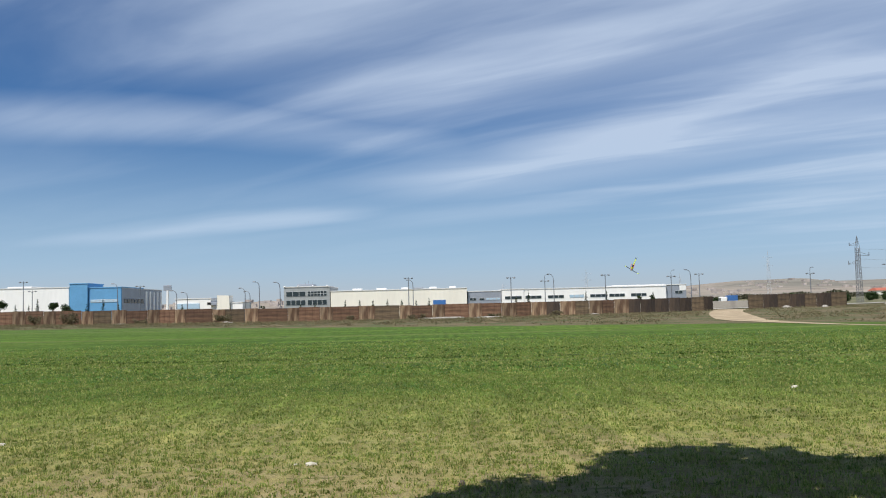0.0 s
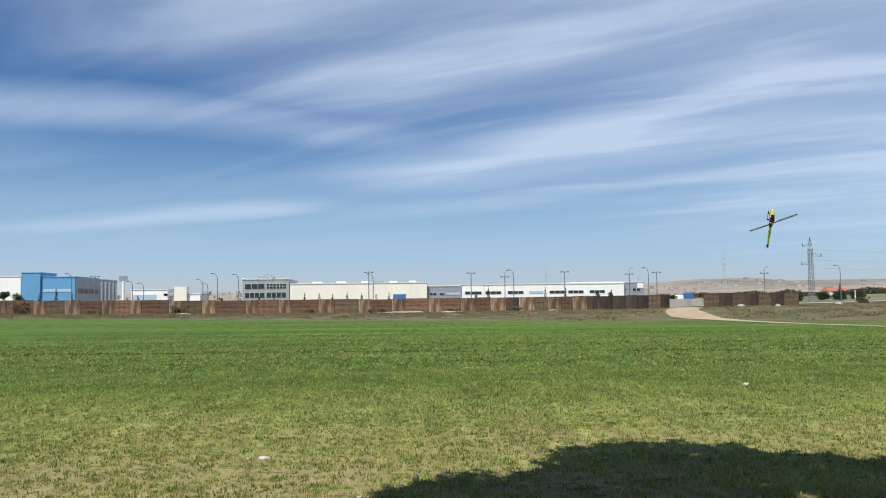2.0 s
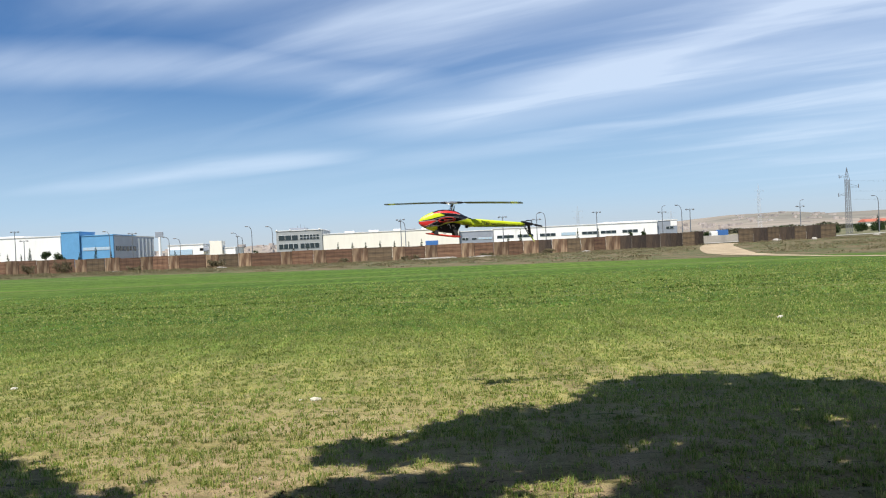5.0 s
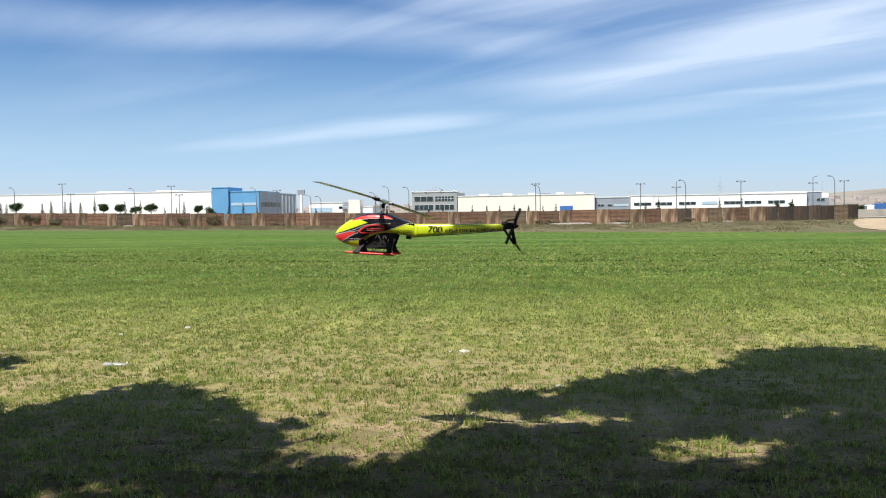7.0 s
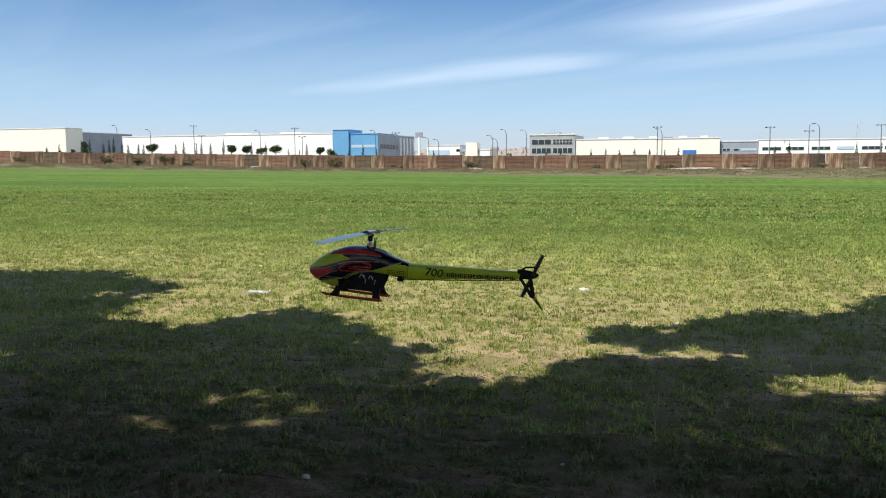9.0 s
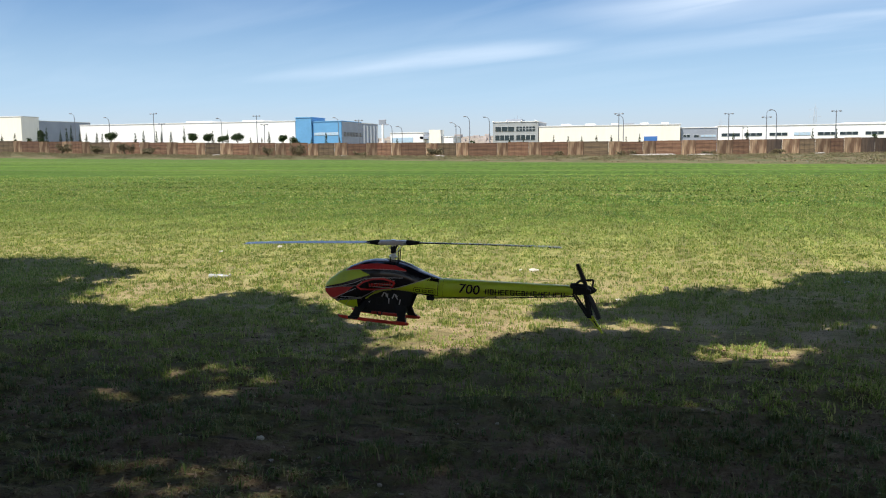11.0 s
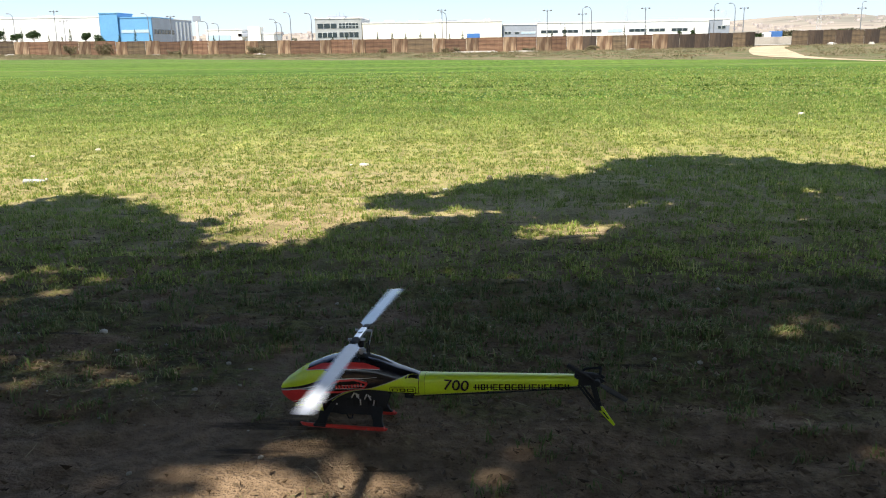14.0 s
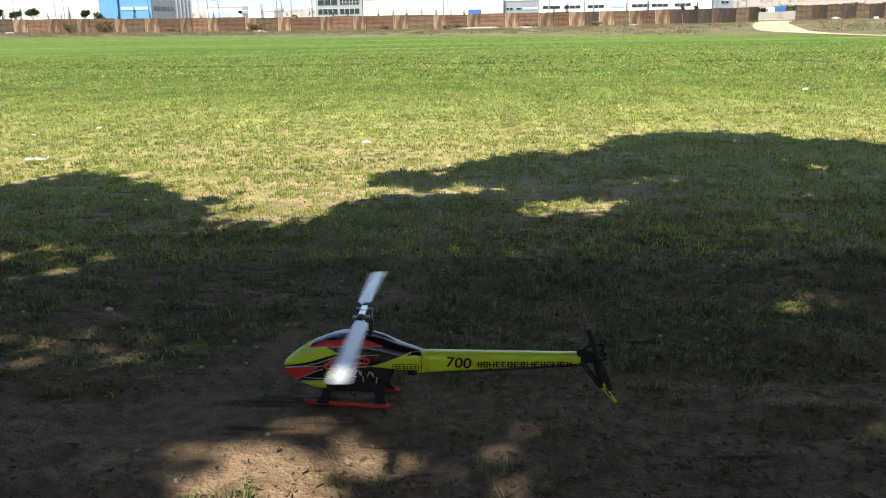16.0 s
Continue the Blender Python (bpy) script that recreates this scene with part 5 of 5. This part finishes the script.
main_rotor = part("main_rotor", boxm(-.07, .07, -.013, .013, -.011, .011, .004), M_ALU, heli, "two-bladed main rotor with a bright head", at=pose(0, 0, .371))
part("head_cap", tubes([((0, 0, -.014), (0, 0, .014), .011)], n=14), M_ALU, main_rotor)
for turn in (0, 180):
    part("blade_grip", loft([ring(x, h, -h, w, 12) for x, h, w in ((.066, .012, .015), (.08, .013, .016), (.105, .01, .014), (.132, .006, .014))]), M_MATT, main_rotor, at=pose(0, 0, 0, 0, 0, turn), smooth=True)
    part("grip_arm", tubes([((.06, .034, 0), (.06, -.034, -.002), .0055), ((.06, -.034, -.002), (.018, -.03, -.05), .0018)]), M_ALU, main_rotor, at=pose(0, 0, 0, 0, 0, turn))
    part("blade", blade_mesh(), [M_BLADE, M_UNDER, M_LIME], main_rotor, "white rotor blade, black beneath", at=pose(0, 0, 0, 0, 0, turn) @ pose(0, 0, 0, -2))

tail_rotor = part("tail_rotor", tubes([((0, -.012, 0), (0, .012, 0), .012)], n=12), M_MATT, heli, "small two-bladed tail rotor", at=pose(.925, -.045, .24))
for turn in (0, 180):
    bm = loft([[(r, t * .003, c * ch) for c, t in ((-.5, 0), (-.2, 1), (.5, 0), (-.2, -1))] for r, ch in ((.01, .01), (.03, .016), (.05, .022), (.092, .022), (.093, .022), (.128, .02))])
    for f in bm.faces:
        f.material_index = 1 if f.calc_center_median().x > .0925 else 0
    part("tail_blade", bm, [M_UNDER, M_UNDER], tail_rotor, at=pose(0, 0, 0, 0, turn, 0))


def seen_from(hub, v):
    """Turns a way given by the line of sight towards hub into the world's."""
    return Matrix.Rotation(-math.atan2(hub[0], hub[1]), 3, 'Z') @ Vector(v)


def aimed(hub, aft, up):
    """The pose whose rotor head is at hub, from the ways of the tail and of the mast."""
    x = Vector(aft).normalized()
    y = Vector(up).cross(x).normalized()
    z = x.cross(y)
    m = Matrix((x, y, z)).transposed().to_4x4()
    m.translation = Vector(hub) - z * .371
    return m


# aerobatics far out: t, rotor head, way of the tail, way of the mast
FAR = [(0.0, (11.404, 50.77, 3.6), (.27, .74, .62), (-.3, .3, -.9)), (0.5, (15.46, 50.23, 3.95), (.25, .3, .9), (.5, .1, -.85)),
       (1.0, (15.43, 42.18, 3.73), (.24, .78, .57), (0, .5, -.85)), (1.5, (15.72, 38.3, 4.14), (0, .85, .5), (0, .5, -.85)),
       (1.75, (13.6, 32, 4.1), (-.1, .9, -.1), (.1, -.2, -.95)),
       (2.0, (11.38, 25.74, 3.86), (-.16, .55, -.8), (.17, -.71, -.52)), (2.25, (11.3, 25.9, 3.85), (-.4, .75, -.55), (.2, -.9, .3)),
       (2.5, (11.08, 26.02, 3.7), (-.46, .83, -.3), (0, .2, 1)), (3.0, (9.82, 25.62, 3.88), (-.6, .75, .2), (.25, .25, .95)), (3.2, (6.73, 18.86, 3.25), (-.55, .75, .4), (.2, .1, .95)),
       (3.8, (3.9, 14.6, 2.9), (-.1, .98, .15), (.05, -.12, 1)), (4.5, (1.6, 11.4, 2.3), (.75, .65, .0), (0, 0, 1))]
NEAR = [(5.3, .05, 9.1, 1.66, 2, 11, 2), (5.5, -.178, 8.53, 1.579, 2.2, 10.5, -6), (6.0, -.804, 7.504, 1.442, .6, 11.1, -2), (6.5, -1.006, 6.716, 1.473, 1, .6, -1.7),
        (7.0, -1.196, 6.095, 1.31, .9, 3.2, -6.2), (7.5, -1.392, 5.541, .902, .4, 2.2, -8.9), (8.0, -1.673, 4.901, .607, -.6, 8.4, 5.8), (8.2, -1.747, 4.664, .572, 1, 9.5, 6),
        (9.2, -1.6, 4.3, .85, 1.5, 5, 2), (10.3, -1.1, 3.7, 1.005, 3, 5, -3), (10.5, -1.017, 3.533, 1.007, 2.7, 3.3, -7), (11.0, -.884, 3.349, .72, .6, 3.35, -5), (11.5, -.663, 2.875, .63, -1.4, 2.7, -3.3),
        (12.0, -.417, 2.474, .817, .7, 2, -8.4), (12.5, -.21, 2.221, .814, -.5, 2, -11.6), (13.0, -.05, 2.174, .522, -4, -4.3, -15.2), (13.5, -.035, 2.39, .185, 0, -1.2, -14.8),
        (13.9, -.119, 2.45, .012, 0, -.5, -9.5), (14.2, -.156, 2.468, .0, 0, 0, -8.7), (16.0, -.156, 2.468, 0, 0, 0, -8.7)]
HELI_ROWS = [(t, aimed(h, seen_from(h, a), seen_from(h, u))) for t, h, a, u in FAR] + [(t, pose(*v)) for t, *v in NEAR]

# rotor: t, heading of the blade pair, and the tilt of its disc about x and y
SPIN = [(0.0, 138, -16, -16), (0.5, 90, -4, 0), (1.0, 99, -12, 0), (1.5, 5, 0, 0), (2.0, 132, 16, 16), (2.5, 129, -16, 0), (3.0, 27, -4, 0), (3.2, 30, -4, 8), (5.5, 97, -14, 0), (6.0, 150, 0, -10), (6.5, 159, 0, 14), (7.0, 76, -9, 2), (7.5, 84, -8, 0),
        (8.0, 177, 0, -4), (10.5, 138, -8, 0), (11.0, 0, 0, -4), (11.5, 72, -4, 0), (12.0, 162, -2, -4), (12.5, 75, -6, -8), (13.0, 99, -11, 0), (13.5, 80, 0, 0), (14.0, 93, -2, 0), (14.5, 36, -2, 2), (15.0, 3, 0, -4), (15.5, 57, -2, 0), (16.0, 100, -4, 0)]
TAIL_SPIN = [(0.0, 0), (5.5, 60), (6.0, 50), (6.5, 60), (7.0, -70), (7.5, -75), (8.0, -25), (10.5, -45), (11.0, -115), (11.5, 35), (12.0, -80), (12.5, 3), (13.0, -60), (13.5, 5), (14.0, 30), (14.5, 28), (15.0, -25), (15.5, 0), (16.0, 70)]


def spun(knots, per_frame):
    """Turns steadily between the knots, half turns being alike, a row for every film frame."""
    out, total = [], knots[0][1]
    for (t0, a0, *r0), (t1, a1, *r1) in zip(knots, knots[1:]):
        n = round((t1 - t0) * FPS)
        diff = (total - a1) % 180
        sweep = diff + 180 * max(0, round((per_frame * n - diff) / 180))
        for k in range(n):
            f = k / n
            out.append((t0 + k / FPS, total - sweep * f, [a + (b - a) * f for a, b in zip(r0, r1)]))
        total -= sweep
    out.append((knots[-1][0], total, list(knots[-1][2:])))
    return out


ROTOR_ROWS = [(t, pose(0, 0, .371) @ pose(0, 0, 0, *tilt, 0) @ pose(0, 0, 0, 0, 0, a)) for t, a, tilt in spun(SPIN, 52)]
TAIL_ROWS = [(t, pose(.925, -.045, .24) @ pose(0, 0, 0, 0, a, 0)) for t, a, _ in spun(TAIL_SPIN, 80)]

# ---- the trees behind, whose shade falls over the near field ----
# edge of the shade on the ground: x, y
EDGE = [(-14, 9.5), (-9.5, 9.9), (-7.9, 10.1), (-6.84, 9.5), (-5.95, 9.0), (-5.9, 7.3), (-5.6, 7.2), (-4.7, 6.72), (-4.3, 6.93), (-4.1, 7.83), (-3.6, 7.95), (-3.18, 7.39), (-2.7, 7.05), (-2.4, 6.5), (-2.05, 6.2),
        (-1.88, 5.45), (-1.45, 5.5), (-1.14, 5.35), (-.92, 5.5), (-.74, 6.0), (-.72, 7.2), (-.66, 7.86), (-.44, 8.0), (-.12, 7.5), (.09, 7.97), (.26, 8.5), (.63, 8.6), (1.02, 8.96), (1.44, 8.7),
        (1.65, 9.34), (1.89, 9.4), (2.11, 10.4), (2.88, 10.5), (3.9, 10.2), (4.2, 9.8), (4.95, 9.25), (7, 9.0), (13, 8.6)]
# openings through which the sun falls: x, y, half widths
GAPS = [(.92, 6.05, .36, .34), (1.45, 6.2, .3, .16), (1.97, 7.35, .24, .16), (-.3, 6.78, .75, .3),
        (-5.4, 5.2, .36, .22), (-6.3, 8.35, .6, .22), (-1.72, 5.5, .2, .15)]
# thinner places in the crowns: x, y, spread, and how much of the sun comes through
SOFT = [(-.38, 1.78, .26, .4, .985), (.2, 1.84, .34, .2, .16), (2.35, 5.25, .4, .16, .3), (2.65, 4.75, .26, .16, .4), (2.05, 3.6, .25, .25, .16),
        (-1.7, 3.0, .5, .2, .2), (-2.5, 4.8, .4, .2, .25), (-3.0, 4.1, .3, .12, .3), (-4.6, 4.1, .3, .2, .3), (3.6, 7.6, .3, .2, .4), (-2.3, 4.3, .25, .15, .2)]
E_X, E_Y = [p[0] for p in EDGE], [p[1] for p in EDGE]
M_LEAF = leaf_material("tree_leaves", (0.03, 0.06, 0.012), (0.05, 0.09, 0.02), (0.075, 0.115, 0.03), through=0.0)


def shaded(x, y):
    wob = .15 * noise.noise(Vector((x * 3.1, y * 3.1, 5))) + .13 * noise.noise(Vector((x * 9, y * 9, 2)))
    if y > np.interp(x, E_X, E_Y) + wob - .06:
        return False
    for gx, gy, a, b in GAPS:
        if ((x - gx) / a) ** 2 + ((y - gy) / b) ** 2 < 1.45 + wob * 3:
            return False
    return True


def leaf_count(x, y, rng):
    """Leaves over one spot of shade: many, or few where the sun filters through."""
    through_sun = max(k * math.exp(-((x - gx) / a) ** 2 - ((y - gy) / b) ** 2) for gx, gy, a, b, k in SOFT)
    return (7 if y > 4.5 else 11) if through_sun < .02 else min(7, rng.poisson(-math.log(through_sun) / .9))


def build_shade_tree(xa, xb, trunk_x, trunk_y, seed):
    rng = np.random.default_rng(seed)
    tree = thing("shade_tree", pose(trunk_x, trunk_y, 0), "unseen broad leafy tree whose spreading crown shades the field edge", "tree", "trees at the field edge")
    V, F, tips = [], [], []
    step = .14
    for gx in np.arange(xa, xb, step):
        for gy in np.arange(-7.0, 10.8, step):
            x, y = gx + rng.uniform(-.5, .5) * step, gy + rng.uniform(-.5, .5) * step
            if not shaded(x, y):
                continue
            z = 5.2 + 1.5 * rng.random() + 5.5 * min(max((6.4 - y) / 3.2, 0), 1)
            cx, cy = x - SHADE[0] * z - trunk_x, y - SHADE[1] * z - trunk_y
            if rng.random() < .02:
                tips.append((cx, cy, z))
            for _ in range(leaf_count(x, y, rng)):
                c = np.array((cx, cy, z)) + rng.normal(size=3) * (.09, .09, .25)
                a = rng.normal(size=3) * (1, 1, .5)
                a /= np.linalg.norm(a)
                b = np.cross(a, rng.normal(size=3) * (.4, .4, 1) + (0, 0, 1))
                b /= np.linalg.norm(b)
                s = rng.uniform(.09, .17) if y > 4.5 else rng.uniform(.08, .13)
                i = len(V)
                V += [tuple(c - a * s), tuple(c - b * s * .75), tuple(c + a * s), tuple(c + b * s * .75)]
                F.append((i, i + 1, i + 2, i + 3))
    # unseen leaves drooping at the crown's back, added to block skylight from behind
    for _ in range(int(420 * (xb - xa))):
        c = np.array((rng.uniform(xa - 2, xb - 2) - trunk_x, -6.2 - 2.4 * rng.random() - trunk_y, 1.6 + 6.2 * rng.random()))
        a = rng.normal(size=3)
        a /= np.linalg.norm(a)
        b = np.cross(a, rng.normal(size=3))
        b /= np.linalg.norm(b)
        s = rng.uniform(.12, .2)
        i = len(V)
        V += [tuple(c - a * s), tuple(c - b * s * .75), tuple(c + a * s), tuple(c + b * s * .75)]
        F.append((i, i + 1, i + 2, i + 3))
    me = bpy.data.meshes.new("crown")
    me.from_pydata(V, [], F)
    me.materials.append(M_LEAF)
    crown = new("crown", me)
    crown.parent = tree
    part("trunk", tubes([((0, 0, -.3), (.05, .1, 1.6), .34, .26), ((.05, .1, 1.6), (0, .3, 3.4), .26, .2)], n=12), M_BARK, tree)
    ends = [(math.cos(a) * 2.2, math.sin(a) * 2.2 + .8, 4.9) for a in np.linspace(0, 2 * math.pi, 7, endpoint=False)]
    for e in ends:
        part("limb", tubes([((0, .3, 3.4), tuple(np.array((0, .3, 3.4)) * .5 + np.array(e) * .5 + np.array((0, 0, .15))), .13, .09), (tuple(np.array((0, .3, 3.4)) * .5 + np.array(e) * .5 + np.array((0, 0, .15))), e, .09, .06)], n=7), M_BARK, tree)
    bm = bmesh.new()
    for tip in tips:
        e = min(ends, key=lambda q: (q[0] - tip[0]) ** 2 + (q[1] - tip[1]) ** 2)
        tube(bm, e, tip, .028, .008, n=4, caps=False)
    part("twigs", bm, M_BARK, tree)


# outermost tree on the left: added out of view to block skylight from that side
build_shade_tree(-18.0, -11.0, -13.5, -3.9, 23)
build_shade_tree(-11.0, -.95, -5.2, -3.4, 21)
build_shade_tree(-.95, 10.5, 3.6, -3.6, 22)
# its counterpart on the right, also added unseen to hold back skylight
build_shade_tree(10.5, 18.0, 12.6, -3.2, 24)

# ---- small things on the ground ----
M_PLASTIC = material("white_plastic", (0.36, 0.37, 0.37), rough=0.3, var=0.1, scale=8, fine=40, bump=0.2)
M_PAPER = material("white_scrap", (0.55, 0.52, 0.43), rough=0.8, var=0.1, scale=20)
M_STONE = material("pale_stone", (0.42, 0.38, 0.3), var=0.25, scale=20, fine=120, bump=0.3)
M_CLOD = material("dark_clod", (0.11, 0.085, 0.06), var=0.3, scale=30, fine=150, bump=0.4)
M_STRAW = material("dry_straw", (0.34, 0.28, 0.16), var=0.2, scale=20)
bottle = thing("plastic_bottle", pose(-4.76, 8.85, relief(-4.76, 8.85)), "crushed clear white plastic bottle lying on the soil", "bottle")
part("body", loft([[(x, r * math.cos(a), .03 + r * math.sin(a) * .75) for a in np.linspace(0, 6.283, 12, endpoint=False)] for x, r in ((-.14, .025), (-.13, .04), (-.05, .035), (0, .04), (.05, .034), (.08, .03), (.11, .016), (.125, .014))]), M_PLASTIC, bottle, smooth=True)
part("cap", tubes([((.125, 0, .05), (.145, 0, .05), .017)]), M_PAPER, bottle)
for k, (x, y, s) in enumerate(((-1.11, 10.01, .06), (-1.27, 10.0, .028), (6.79, 16.77, .07), (-.01, 8.09, .035), (2.4, 9.6, .035), (-6.0, 11.2, .04), (-5.4, 12.0, .05), (-1.72, 3.62, .03))):
    tagged(part("paper_scrap", lump(s, s * .7, s * .5, k + 3, 2), M_PAPER, at=pose(x, y, relief(x, y) + s * .15)), "crumpled scrap of white paper on the soil", "litter", "scraps on the field")
tagged(part("clod", lump(.035, .03, .045, 31), M_CLOD, at=pose(.46, 8.75, relief(.46, 8.75) + .01)), "dark upstanding clod of soil in the grass", "clod")
rnd = random.Random(17)
for k in range(80):
    y = rnd.uniform(1.3, 7.0)
    x = rnd.uniform(-.6 * y - .6, .55 * y + .6)
    if math.hypot(x - .1, y - 2.45) < .6:
        continue
    s = rnd.uniform(.006, .018)
    tagged(part("stone", lump(s, s * rnd.uniform(.6, 1), s * .6, k, 1), M_STONE, at=pose(x, y, relief(x, y) + s * .1, 0, 0, rnd.uniform(0, 360))), "small pale stone lying on the bare soil", "stone", "stones on the soil")
for k in range(90):
    y = rnd.uniform(1.3, 6.5)
    x = rnd.uniform(-.6 * y - .6, .55 * y + .6)
    a, l = rnd.uniform(0, 360), rnd.uniform(.03, .08)
    straw = part("straw", tubes([((-l, 0, 0), (0, l * .12, .006), .0014), ((0, l * .12, .006), (l, 0, .003), .0014)], n=4), M_STRAW, at=pose(x, y, relief(x, y) + .006, 0, rnd.uniform(-12, 12), a))
    tagged(straw, "dry bent straw lying on the soil", "straw", "straws on the soil")


# ---- a fly that darts past close to the lens ----
M_CHITIN = material("dark_chitin", (0.012, 0.012, 0.016), rough=0.4, var=0.2, scale=300, fine=2000, bump=0)
M_WING = leaf_material("fly_wing", (0.25, 0.25, 0.27), (0.3, 0.3, 0.32), (0.35, 0.35, 0.36), through=0.6)
FLY_REST = pose(3.6, -3.27, 1.45, 90, 0, 0)
fly = thing("fly", FLY_REST, "small dark fly with pale wings", "insect")
part("abdomen", loft([ring(x, h, -h, w, 12, 2) for x, h, w in ((-.0055, .0004, .0004), (-.0045, .0015, .0016), (-.0025, .0022, .0024), (-.0005, .0017, .0018))]), M_CHITIN, fly, smooth=True)
part("thorax", loft([ring(x, h, -h, w, 12, 2) for x, h, w in ((-.0008, .0012, .0013), (.0006, .0021, .0021), (.0022, .0017, .0018), (.0028, .0008, .0009))]), M_CHITIN, fly, smooth=True)
part("fly_head", lump(.0011, .0016, .0013, 2), M_CHITIN, fly, at=pose(.0036, 0, 0), smooth=True)
for s in (-1, 1):
    wing = bmesh.new()
    wing.faces.new([wing.verts.new(p) for p in ((.001, s * .0012, .0014), (.0002, s * .0032, .002), (-.0028, s * .0046, .0024), (-.0042, s * .0036, .002), (-.003, s * .002, .0014))])
    part("wing", wing, M_WING, fly)
    for x in (-.0005, .0008, .002):
        part("leg", tubes([((x, s * .001, -.0015), (x * 1.6, s * .003, -.002), .0002), ((x * 1.6, s * .003, -.002), (x * 2, s * .0038, -.0042), .00015)], n=4), M_CHITIN, fly)
FLY_ROWS = [(0.0, FLY_REST), (4.7, FLY_REST), (5.0, pose(1.6, -.6, 1.62, 0, -25, 100)), (5.2, pose(.62, .74, 1.62, 0, -25, 120)), (5.3, pose(.3855, .859, 1.6335, 35, -38, 20)),
            (5.4, pose(.66, .88, 1.7, 10, -30, -10)), (5.7, pose(1.9, .2, 1.9, 0, -20, -60)), (6.4, pose(3.6, -3.0, 1.6, 60, 0, -60)), (6.7, FLY_REST), (16.0, FLY_REST)]


def motions():
    walk(fly, FLY_ROWS)
    walk(heli, HELI_ROWS)
    walk(main_rotor, ROTOR_ROWS)
    walk(tail_rotor, TAIL_ROWS)


motions()
